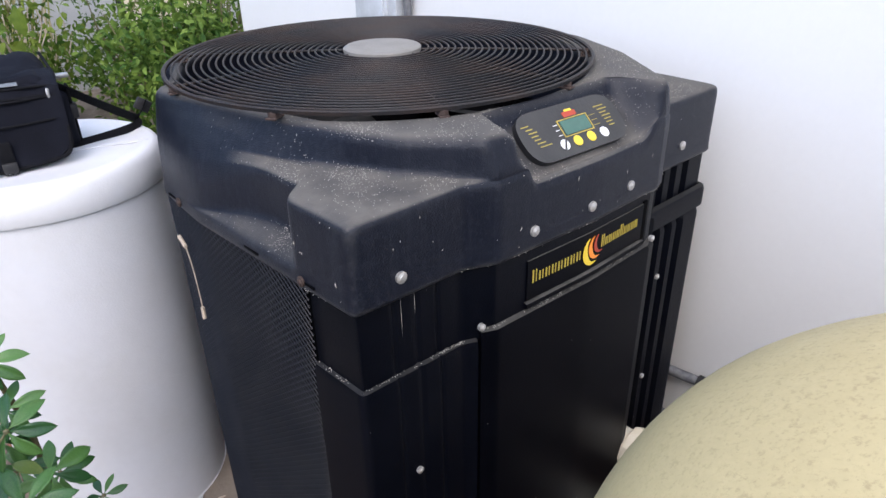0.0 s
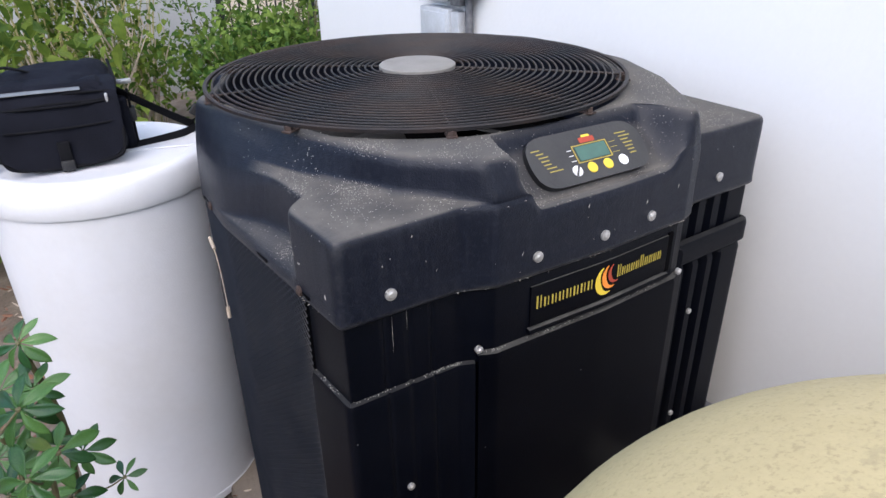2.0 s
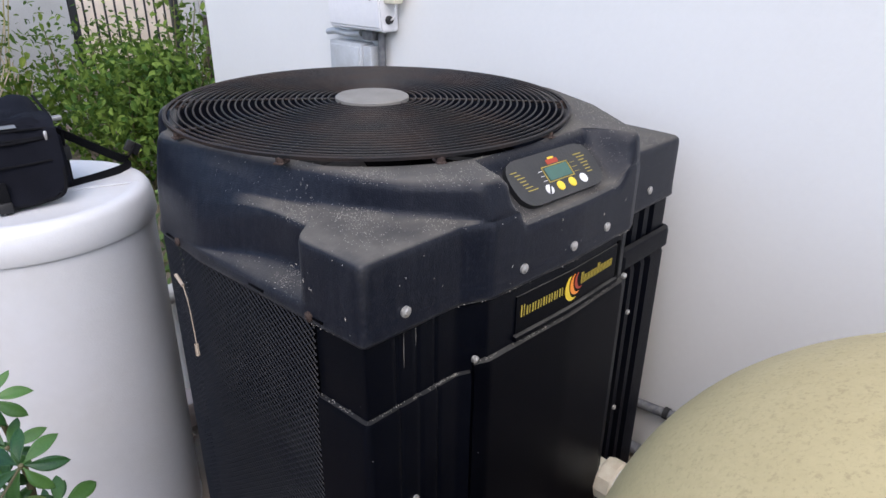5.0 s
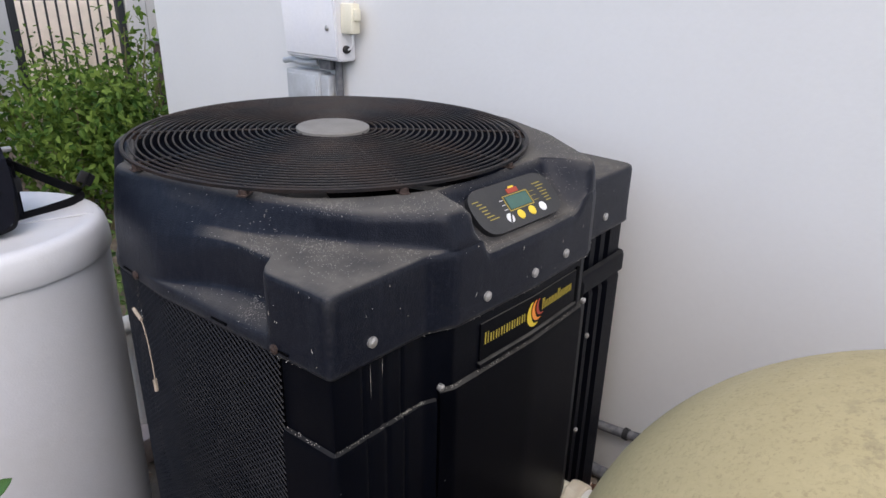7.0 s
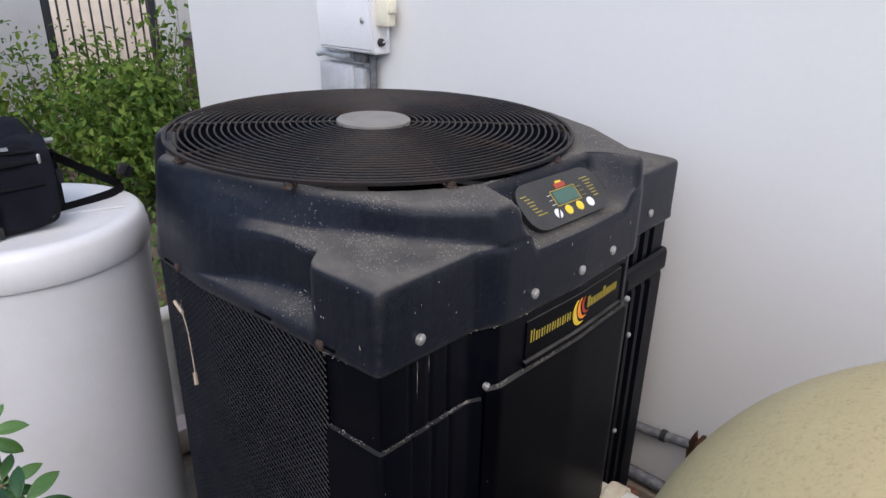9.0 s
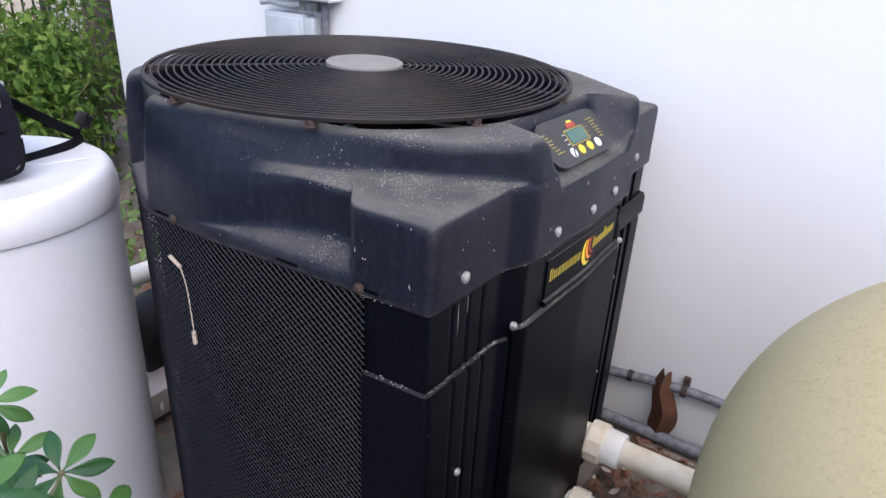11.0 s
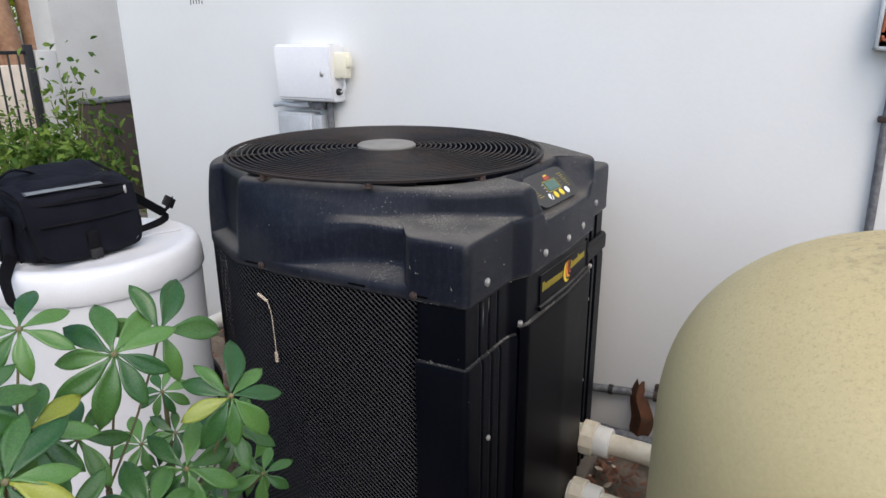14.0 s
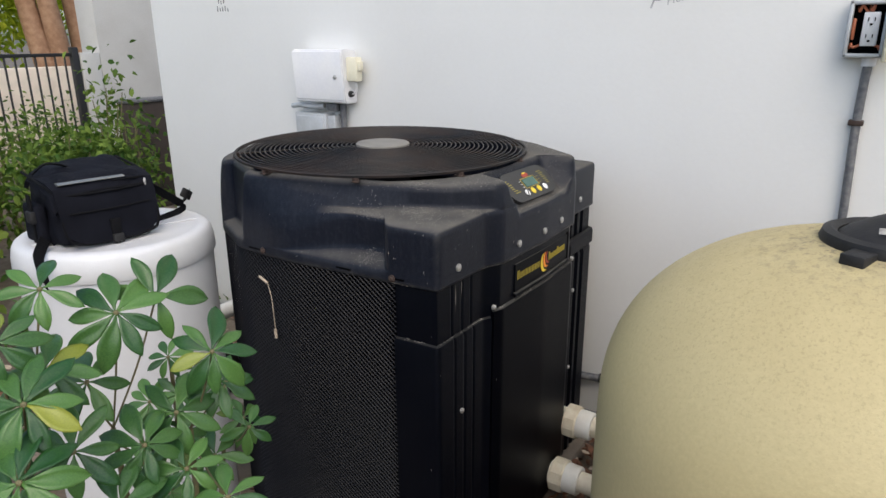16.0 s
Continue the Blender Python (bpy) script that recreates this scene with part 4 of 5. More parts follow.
# ---- white storage tank ----
TC, TT, TB, TZ = (0.234, 1.484), 0.234, 0.222, 0.897
tank = thing("storage_tank", "round white polyethylene tank with a fitted lid", "tank")
part("body", turned([(0, 0.0), (TB - 0.012, 0.0), (TB - 0.002, 0.008), (TB, 0.02), (TB + (TT - TB) * 0.5, 0.45), (TT - 0.004, 0.826), (TT - 0.008, 0.829), (0, 0.829)], 80, TC), M_WHITE, tank)
part("base_seam", turned([(TB, 0.028), (TB + 0.0022, 0.031), (TB, 0.034)], 80, TC), M_WHITE, tank)
part("lid", turned([(TT - 0.012, 0.827), (TT + 0.001, 0.8285), (TT + 0.003, 0.832), (TT + 0.001, 0.862), (TT - 0.003, 0.881), (TT - 0.008, 0.890), (TT - 0.016, 0.8955), (TT - 0.030, 0.8970), (TT - 0.038, 0.8955), (TT - 0.048, 0.8925), (TT * 0.5, 0.8945), (0, 0.895)], 80, TC), M_WHITE, tank, "white lid with a raised rim and a dusty sheen")
part("moulded_rib", box_bm(-0.20, 0.20, -0.006, 0.006, 0.0, 0.004, 0.0018, 2, m=Matrix.Translation((TC[0], TC[1] - 0.03, 0.8935)) @ Matrix.Rotation(radians(-18), 4, 'Z')), M_WHITE, tank)

# ---- camera bag on the lid ----
BAG = Matrix.Translation((0.184, 1.488, 0.8970)) @ Matrix.Rotation(radians(-7), 4, 'Z') @ Matrix.Diagonal((0.93, 0.93, 0.96, 1))


def soft_box(w_, d_, h_, r_, top_scale=0.94, lean=0.0, sag=0.006, seed=1):
    """A padded cloth box, w x d x h on its base, with slack faces."""
    bm_ = box_bm(-w_ / 2, w_ / 2, -d_ / 2, d_ / 2, 0, h_, r_, 3)
    bmesh.ops.subdivide_edges(bm_, edges=[e for e in bm_.edges if e.calc_length() > 0.04], cuts=9, use_grid_fill=True)
    for v in bm_.verts:
        t = v.co.z / h_
        k = 1 + (top_scale - 1) * t
        n_ = noise.noise(v.co * 14 + Vector((seed, 0, 0)))
        v.co.x *= k
        v.co.y = v.co.y * k + lean * t
        n_ += 0.7 * noise.noise(Vector((v.co.x * 22, v.co.y * 40, v.co.z * 50 + seed)))
        if 0.001 < v.co.z:
            v.co += Vector((n_ * sag * 0.6, n_ * sag, n_ * sag * 0.7))
    return bm_


bag = thing("camera_bag", "black nylon shoulder bag with buckles, lying on the tank lid", "bag")


def bagpart(name, bm_, mat, label=""):
    bm_.transform(BAG)
    return part(name, bm_, mat, bag, label)


bagpart("body", soft_box(0.248, 0.205, 0.164, 0.030, 0.90, 0.0, 0.014), M_FABRIC)
fl = bmesh.new()
rows = []
for i, (y, z) in enumerate(((0.040, 0.157), (-0.02, 0.163), (-0.065, 0.158), (-0.095, 0.140), (-0.108, 0.112), (-0.116, 0.070), (-0.124, 0.030), (-0.130, 0.006))):
    row = []
    for j in range(13):
        u = (j - 6) / 6
        hw = 0.122 if i < 5 else (0.120, 0.114, 0.094)[i - 5]
        zz = z + (0.010 * abs(u) ** 4 if i == 7 else 0) - (0.008 * u * u if i < 3 else 0)
        row.append(fl.verts.new((u * hw, y + 0.009 * noise.noise(Vector((u * 2.4, z * 22, 3))), zz)))
    rows.append(row)
for a, b in zip(rows, rows[1:]):
    for j in range(12):
        fl.faces.new((a[j], a[j + 1], b[j + 1], b[j]))
bmesh.ops.recalc_face_normals(fl, faces=fl.faces[:])
bmesh.ops.solidify(fl, geom=fl.faces[:], thickness=-0.006)
bagpart("flap", fl, M_FABRIC, "front flap with a rounded lower edge")
fl = bmesh.new()
rows = []
for i in range(15):
    v_ = i / 14
    row = []
    for j in range(21):
        u = (j - 10) / 10
        z = 0.186 - 0.040 * v_ ** 1.6 - 0.030 * max(0.0, (v_ - 0.86) / 0.14) ** 2 - 0.024 * max(0.0, 1 - v_ / 0.10) - 0.030 * abs(u) ** 9 + 0.008 * u * (1 - v_)
        z += 0.007 * noise.noise(Vector((u * 2.2, v_ * 3.5, 5))) + 0.003 * noise.noise(Vector((u * 7, v_ * 9, 2)))
        row.append(fl.verts.new((u * (0.124 - 0.006 * (1 - v_)), 0.100 - 0.200 * v_, z)))
    rows.append(row)
for a, b in zip(rows, rows[1:]):
    for j in range(20):
        fl.faces.new((a[j], a[j + 1], b[j + 1], b[j]))
bmesh.ops.recalc_face_normals(fl, faces=fl.faces[:])
bmesh.ops.solidify(fl, geom=fl.faces[:], thickness=0.010)
bagpart("lid", fl, M_FABRIC, "sagging padded lid")
bagpart("lid_piping", tube(smooth_path([(-0.120, 0.090, 0.166), (-0.122, 0.02, 0.158), (-0.123, -0.06, 0.146), (-0.10, -0.102, 0.128), (0, -0.104, 0.130), (0.10, -0.102, 0.130), (0.123, -0.06, 0.150), (0.122, 0.02, 0.166), (0.120, 0.090, 0.176)], 6), 0.0035, 6), M_STRAP)
bagpart("reflective_strip", tube(smooth_path([(-0.105, -0.082, 0.1530), (-0.05, -0.084, 0.1535), (0.0, -0.084, 0.1530), (0.055, -0.083, 0.1525)], 6), 0.017, 8, flat=0.22), M_STRIP, "shiny grey strip")
bagpart("zip", tube(smooth_path([(0.02, -0.101, 0.147), (0.08, -0.099, 0.146), (0.124, -0.094, 0.143)], 6), 0.003, 6), M_STRAP)
bagpart("piping", tube(smooth_path([(-0.119, -0.119, 0.07), (-0.113, -0.127, 0.031), (-0.090, -0.133, 0.014), (0, -0.133, 0.006), (0.090, -0.133, 0.014), (0.113, -0.127, 0.031), (0.119, -0.119, 0.07)], 8), 0.004, 6), M_STRAP)
bagpart("buckle_strap", box_bm(-0.012, 0.012, -0.137, -0.126, 0.002, 0.060, 0.003, 2), M_STRAP)
bm = box_bm(-0.013, 0.013, -0.144, -0.128, 0.002, 0.022, 0.003, 2)
for dx in (-0.009, 0.0, 0.009):
    box_bm(dx - 0.0025, dx + 0.0025, -0.144, -0.136, 0.0005, 0.006, 0.001, 1, bm)
bagpart("buckle", bm, M_BLACKP, "black side-release buckle")
bagpart("side_pocket", soft_box(0.03, 0.11, 0.115, 0.012, 0.9, 0, 0.004, 9), M_FABRIC).matrix_basis = BAG @ Matrix.Translation((0.127, 0.02, 0.0)) @ BAG.inverted()
bagpart("side_pocket", soft_box(0.03, 0.10, 0.10, 0.012, 0.9, 0, 0.004, 12), M_FABRIC).matrix_basis = BAG @ Matrix.Translation((-0.129, 0.02, 0.0)) @ BAG.inverted()
bagpart("front_zip", tube(smooth_path([(-0.10, -0.1225, 0.086), (-0.03, -0.1235, 0.084), (0.05, -0.1235, 0.085), (0.10, -0.1215, 0.087)], 6), 0.0025, 6), M_STRAP)
bagpart("seam", tube(smooth_path([(-0.118, -0.104, 0.128), (-0.04, -0.112, 0.126), (0.04, -0.112, 0.126), (0.118, -0.104, 0.128)], 6), 0.0028, 6), M_STRAP)
for sx in (-1, 1):
    bagpart("side_buckle", box_bm(sx * 0.146 - 0.008, sx * 0.146 + 0.008, -0.02, 0.015, 0.055, 0.085, 0.004, 2), M_BLACKP)
    bagpart("side_strap", box_bm(sx * 0.145 - 0.003, sx * 0.145 + 0.003, -0.012, 0.008, 0.004, 0.125, 0.002, 1), M_STRAP)
bagpart("zip_pull", box_bm(0.098, 0.104, -0.110, -0.104, 0.118, 0.142, 0.002, 1), M_STEEL, "small metal zip pull")
bagpart("handle", tube(smooth_path([(-0.12, 0.02, 0.168), (-0.09, 0.01, 0.190), (-0.06, 0.01, 0.186), (-0.03, 0.02, 0.172)], 6), 0.006, 8, flat=0.5), M_STRAP)
bagpart("ring_clip", box_bm(0.128, 0.160, 0.040, 0.054, 0.128, 0.138, 0.003, 2), M_STEEL, "silver ring clip")


def strap(pts, wd=0.015, th=0.0022):
    own = bmesh.new()
    pp = smooth_path(pts, 8)
    rows_ = []
    for i, p in enumerate(pp):
        d = (pp[min(i + 1, len(pp) - 1)] - pp[max(0, i - 1)]).normalized()
        sd = d.cross(Vector((0, 0, 1)))
        sd = sd.normalized() if sd.length > 0.1 else Vector((0, 1, 0))
        sd = (sd * 0.75 + Vector((0, 0, 0.65))).normalized()
        up_ = sd.cross(d).normalized()
        rows_.append([own.verts.new(p + sd * a + up_ * b) for a, b in ((-wd / 2, -th / 2), (wd / 2, -th / 2), (wd / 2, th / 2), (-wd / 2, th / 2))])
    for a, b in zip(rows_, rows_[1:]):
        for k in range(4):
            own.faces.new((a[k], a[(k + 1) % 4], b[(k + 1) % 4], b[k]))
    own.faces.new(rows_[0][::-1])
    own.faces.new(rows_[-1])
    return own


part("shoulder_strap", strap([(0.285, 1.462, 1.026), (0.315, 1.466, 1.005), (0.37, 1.475, 0.965), (0.42, 1.487, 0.930), (0.445, 1.495, 0.918), (0.468, 1.500, 0.945)], 0.026), M_STRAP, bag)
part("shoulder_strap", strap([(0.448, 1.497, 0.916), (0.435, 1.49, 0.902), (0.37, 1.47, 0.899), (0.28, 1.45, 0.899)], 0.018), M_STRAP, bag)
part("slider", box_bm(-0.017, 0.017, -0.004, 0.004, -0.013, 0.013, 0.003, 2, m=Matrix.Translation((0.462, 1.499, 0.940)) @ Matrix.Rotation(radians(35), 4, 'Y')), M_BLACKP, bag, "black strap slider")
part("shoulder_strap", strap([(0.05, 1.46, 0.918), (0.018, 1.42, 0.908), (-0.002, 1.392, 0.902), (-0.012, 1.372, 0.892), (-0.018, 1.352, 0.862), (-0.016, 1.348, 0.838)], 0.024), M_STRAP, bag)

# ---- plumbing beside the pump ----
def pipe_run(name, label, y0, y1, x, z, m_pipe=M_PVC):
    t = thing(name, label, "pipe")
    mm = Matrix.Translation((x, y0, z)) @ Matrix.Rotation(radians(90), 4, 'X')
    part("stub", turned([(0, -0.03), (0.036, -0.03), (0.036, 0.035), (0, 0.035)], 32, m=mm), M_CREAM, t)
    bm_ = bmesh.new()
    turned([(0.036, 0.030), (0.050, 0.030), (0.052, 0.034), (0.052, 0.066), (0.048, 0.070), (0.036, 0.070)], 10, bm=bm_, m=mm)
    part("union_nut", bm_, m_pipe, t, "faceted union nut", smooth=False)
    part("collar", turned([(0.030, 0.068), (0.042, 0.068), (0.044, 0.072), (0.043, 0.110), (0.040, 0.114), (0.030, 0.114)], 32, m=mm), M_PVCW, t)
    part("pipe", turned([(0.030, 0.10), (0.0305, 0.11), (0.0305, y0 - y1), (0, y0 - y1)], 32, m=mm), m_pipe, t)
    part("coupling", turned([(0.030, y0 - y1 - 0.12), (0.038, y0 - y1 - 0.118), (0.039, y0 - y1 - 0.04), (0.030, y0 - y1 - 0.038)], 32, m=mm), M_PVCW, t)
    return t


pipe_run("water_pipe", "aged white plastic water pipe with a union nut", 0.585, 0.18, 1.045, 0.222)
pipe_run("water_pipe", "aged white plastic water pipe near the ground", 0.575, 0.18, 0.935, 0.100)
hose = thing("conduit_hose", "grey flexible conduit along the foot of the wall", "conduit")
pts = smooth_path([(1.405, 1.2, 0.17), (1.405, 0.80, 0.175), (1.405, 0.62, 0.186), (1.408, 0.50, 0.200), (1.41, 0.36, 0.207), (1.41, 0.1, 0.20), (1.41, -0.5, 0.19)], 14)
part("tube", tube(pts, 0.0135, 12), M_CONDUIT, hose)
for y, z in ((0.575, 0.191), (0.425, 0.205)):
    part("clip", turned([(0.0135, -0.008), (0.017, -0.007), (0.017, 0.007), (0.0135, 0.008)], 20, m=Matrix.Translation((1.406, y, z)) @ Matrix.Rotation(radians(90), 4, 'X')), M_BLACKP if y > 0.5 else M_RUST, hose)
part("clip_bracket", box_bm(1.412, 1.428, 0.416, 0.434, 0.20, 0.242, 0.002, 1), M_RUST, hose)
low = part("base_pipe", tube([(1.385, 1.4, 0.045), (1.385, 0.6, 0.043), (1.385, -0.4, 0.04)], 0.018, 14), M_CONDUIT)
tagged(low, "dark grey pipe lying along the wall footing", "pipe")
# dead leaf caught on the conduit
bm = bmesh.new()
rows = []
for i in range(13):
    t = i / 12
    wd = 0.044 * math.sin(math.pi * min(1, 0.12 + t * 0.85)) ** 0.7 * (0.55 + 0.6 * t)
    rows.append([bm.verts.new((1.383 - 0.012 * math.sin(t * 3) + 0.012 * abs(j - 2), 0.478 - 0.02 * t + (j - 2) / 2 * wd + 0.008 * math.sin(t * 9), 0.250 - 0.245 * t + 0.006 * math.sin(j * 2 + t * 7))) for j in range(5)])
for a, b in zip(rows, rows[1:]):
    for j in range(4):
        bm.faces.new((a[j], a[j + 1], b[j + 1], b[j]))
bmesh.ops.solidify(bm, geom=bm.faces[:], thickness=0.0015)
dl = part("dead_leaf", bm, M_MULCH)
tagged(dl, "large curled brown dead leaf hanging over the conduit", "leaf")

# ---- boxes on the wall ----
db = thing("switch_box", "white electrical box with a sloping front on the wall", "electrical box")
bm = bmesh.new()
sec = [(1.43, 1.312), (1.362, 1.318), (1.344, 1.312), (1.338, 1.302), (1.352, 1.118), (1.362, 1.108), (1.43, 1.108)]
lo = [bm.verts.new((x, 1.672, z)) for x, z in sec]
hi = [bm.verts.new((x, 1.940, z)) for x, z in sec]
for i in range(len(sec)):
    j = (i + 1) % len(sec)
    bm.faces.new((lo[i], lo[j], hi[j], hi[i]))
bm.faces.new(lo[::-1])
bm.faces.new(hi)
bmesh.ops.recalc_face_normals(bm, faces=bm.faces[:])
bmesh.ops.bevel(bm, geom=bm.edges[:], offset=0.005, segments=2, affect='EDGES')
part("housing", bm, M_BOX, db)
part("front_screw", turned([(0, 0.003), (0.007, 0.002), (0.009, 0), (0, -0.002)], 20, m=Matrix.Translation((1.3425, 1.712, 1.212)) @ Matrix.Rotation(radians(-90), 4, 'Y')), M_STEEL, db)
sw = part("side_switch", box_bm(1.366, 1.404, 1.620, 1.673, 1.196, 1.288, 0.006, 2), M_CREAM, db, "cream side switch")
part("rocker", box_bm(1.372, 1.398, 1.610, 1.622, 1.236, 1.272, 0.003, 2), M_CREAM, sw)
part("cable_gland", turned([(0, 0.014), (0.010, 0.014), (0.013, 0.006), (0.013, -0.002), (0, -0.002)], 20, m=Matrix.Translation((1.385, 1.672, 1.146)) @ Matrix.Rotation(radians(90), 4, 'X')), M_BLACKP, db)
part("cable", tube(smooth_path([(1.385, 1.660, 1.146), (1.385, 1.642, 1.156), (1.386, 1.638, 1.175), (1.386, 1.645, 1.198)], 6), 0.003, 6), M_WHITEPRINT, db)
jb = thing("junction_box", "grey metal junction box with a conduit below it", "electrical box")
part("box", box_bm(1.372, 1.43, 1.80, 1.972, 0.86, 1.062, 0.004, 2), M_GREY, jb)
part("cover_edge", box_bm(1.366, 1.374, 1.81, 1.962, 0.87, 1.05, 0.003, 2), M_GREY, jb)
part("side_flange", box_bm(1.38, 1.43, 1.757, 1.799, 0.90, 1.055, 0.004, 2), M_GREY, jb)
part("conduit", tube([(1.405, 1.730, 1.11), (1.405, 1.730, 0.60), (1.405, 1.730, 0.05)], 0.013, 14), M_CONDUIT, jb)
part("cable_sheath", tube(smooth_path([(1.39, 2.0, 1.085), (1.385, 1.95, 1.092), (1.385, 1.88, 1.088), (1.392, 1.82, 1.094)], 6), 0.011, 10), M_GREY, jb)
part("connector", box_bm(1.378, 1.41, 1.745, 1.80, 1.075, 1.107, 0.004, 2), M_CONDUIT, jb)
part("knock_out", turned([(0, 0.004), (0.010, 0.003), (0.011, 0), (0, 0)], 16, m=Matrix.Translation((1.40, 1.7565, 0.985)) @ Matrix.Rotation(radians(90), 4, 'X')), M_STEEL, jb)

ob_ = thing("outdoor_outlet", "open weatherproof outlet box with a white double socket", "outlet")
bm = bmesh.new()
oy0, oy1, oz0, oz1 = -0.090, -0.001, 1.302, 1.440
for a in ((oy0, oy1, oz1 - 0.010, oz1), (oy0, oy1, oz0, oz0 + 0.010), (oy0, oy0 + 0.010, oz0, oz1), (oy1 - 0.010, oy1, oz0, oz1)):
    box_bm(1.378, 1.43, a[0], a[1], a[2], a[3], 0.003, 2, bm)
part("frame", bm, M_GREY, ob_, "cloudy grey plastic frame")
part("back", box_bm(1.41, 1.429, oy0 + 0.006, oy1 - 0.006, oz0 + 0.006, oz1 - 0.006), M_GAPBLACK, ob_)
so = part("socket", box_bm(1.385, 1.412, -0.071, -0.035, 1.330, 1.412, 0.003, 2), M_BOX, ob_, "white double socket")
# socket holes: raised near-black bars paint the dark inside
for zc in (1.350, 1.390):
    for dy in (-0.007, 0.007):
        part("slot", box_bm(1.3835, 1.386, -0.053 + dy - 0.0012, -0.053 + dy + 0.0012, zc, zc + 0.009), M_GAPBLACK, so)
    part("slot", box_bm(1.3835, 1.386, -0.056, -0.050, zc - 0.010, zc - 0.005), M_GAPBLACK, so)
cov = part("cover", box_bm(1.300, 1.385, -0.1, -0.088, oz0 - 0.01, oz1 + 0.01, 0.006, 3), M_CLEAR, ob_, "cloudy yellowed clear cover, swung open")
part("cover_face", box_bm(1.290, 1.380, -0.150, -0.100, oz0 - 0.008, oz1 + 0.008, 0.022, 5), M_CLEAR, ob_)
for k, (wy, wz) in enumerate(((-0.012, 1.325), (-0.020, 1.425), (-0.078, 1.322), (-0.045, 1.426))):
    part("wire", tube(smooth_path([(1.408, wy, wz), (1.394, wy - 0.004, wz + 0.010 - 0.02 * (k % 2)), (1.392, wy - 0.010, wz + 0.002), (1.406, -0.050, 1.37 + 0.03 * (1 if wz > 1.38 else -1))], 6), 0.0034, 8), M_COPPER, ob_, "orange wire")
part("wire_clip", box_bm(1.392, 1.412, -0.020, -0.012, 1.345, 1.398, 0.003, 2), M_COPPER, ob_)
oc = thing("wall_conduit", "grey metal conduit running down the wall with a clip", "conduit")
part("pipe", tube(smooth_path([(1.412, -0.062, 1.305), (1.412, -0.060, 1.22), (1.412, -0.060, 1.10), (1.412, -0.064, 0.98), (1.412, -0.068, 0.80), (1.412, -0.07, 0.3), (1.412, -0.07, 0.02)], 8), 0.011, 14), M_CONDUIT, oc)
part("connector", turned([(0, -0.012), (0.017, -0.012), (0.017, 0.012), (0, 0.012)], 16, m=Matrix.Translation((1.412, -0.062, 1.292))), M_BOX, oc)
part("strap_clip", box_bm(1.398, 1.43, -0.076, -0.040, 1.128, 1.142, 0.003, 2), M_RUST, oc)

# pencil marks on the wall, as plain strokes
def scribble(y0, z0, n, seed):
    r_ = random.Random(seed)
    t = thing("pencil_mark", "faint pencilled strokes on the white wall", "marking")
    for k in range(n):
        y = y0 - 0.017 * k
        part("stroke", box_bm(1.4278, 1.4302, y - 0.0016, y + 0.0016, z0 + r_.uniform(-0.004, 0.0), z0 + r_.uniform(0.010, 0.024)), M_CONDUIT, t)


scribble(2.47, 1.478, 5, 1)
scribble(2.46, 1.51, 3, 2)


def pencil(words, y, z, size, slant):
    """Pencilled words on the wall."""
    cu = bpy.data.curves.new("pencil_words", 'FONT')
    cu.body, cu.size, cu.extrude, cu.shear, cu.offset = words, size, 0.0006, 0.25, -size * 0.012
    ob = bpy.data.objects.new("pencil_words", cu)
    me = bpy.data.meshes.new_from_object(ob)
    bpy.data.objects.remove(ob)
    me.materials.clear()
    me.materials.append(M_PENCIL)
    me.transform(Matrix.Translation((1.4294, y, z)) @ Matrix(((0, 0, -1, 0), (-1, 0, 0, 0), (0, 1, 0, 0), (0, 0, 0, 1))) @ Matrix.Rotation(radians(slant), 4, 'Z'))
    o = new("pencil_words", me)
    return tagged(o, "pencilled words on the white wall", "writing")


pencil("P", 0.526, 1.437, 0.072, -4)
pencil("ool", 0.490, 1.482, 0.036, 20)
pencil("Heater", 0.472, 1.444, 0.035, 15)

# ---- string hanging on the netting, dead leaves, mulch ----
tw = thing("hanging_twig", "pale dry twig caught in the black netting", "twig")
part("stick", tube([(0.345, 1.088, 0.808), (0.343, 1.060, 0.797)], 0.0034, 7), M_PALE, tw)
part("thread", tube(smooth_path([(0.343, 1.060, 0.797), (0.344, 1.052, 0.765), (0.345, 1.050, 0.72), (0.345, 1.048, 0.672)], 5), 0.0011, 6), M_PALE, tw)
part("stick", tube([(0.345, 1.049, 0.678), (0.344, 1.047, 0.655)], 0.0038, 7), M_PALE, tw)

rnd = random.Random(11)


def scatter(name, n, area, size, mat, label, seed):
    """Loose flakes on the ground, joined as one cover."""
    r_ = random.Random(seed)
    verts, faces = [], []
    for _ in range(n):
        x, y = r_.uniform(area[0], area[1]), r_.uniform(area[2], area[3])
        z = r_.uniform(0.001, 0.035)
        l_, w_ = r_.uniform(*size), r_.uniform(0.25, 0.5)
        m_ = Matrix.Translation((x, y, z)) @ Euler((r_.uniform(-0.6, 0.6), r_.uniform(-0.6, 0.6), r_.uniform(0, 6.3))).to_matrix().to_4x4()
        b0 = len(verts)
        for a_, c_, h in ((-1, 0, 0.1), (-0.4, w_, 0), (-0.4, -w_, 0), (0.4, w_ * 0.9, 0.08), (0.4, -w_ * 0.9, 0.05), (1, 0, 0.16), (0, 0, 0.16)):
            verts.append(m_ @ Vector((a_ * l_, c_ * l_, h * l_)))
        for f in ((0, 2, 6), (0, 6, 1), (2, 4, 6), (1, 6, 3), (4, 5, 6), (3, 6, 5)):
            faces.append(tuple(b0 + i for i in f))
    me = bpy.data.meshes.new(name)
    me.from_pydata(verts, [], faces)
    me.materials.append(mat)
    return tagged(new(name, me), label, "ground cover", kind="stuff")


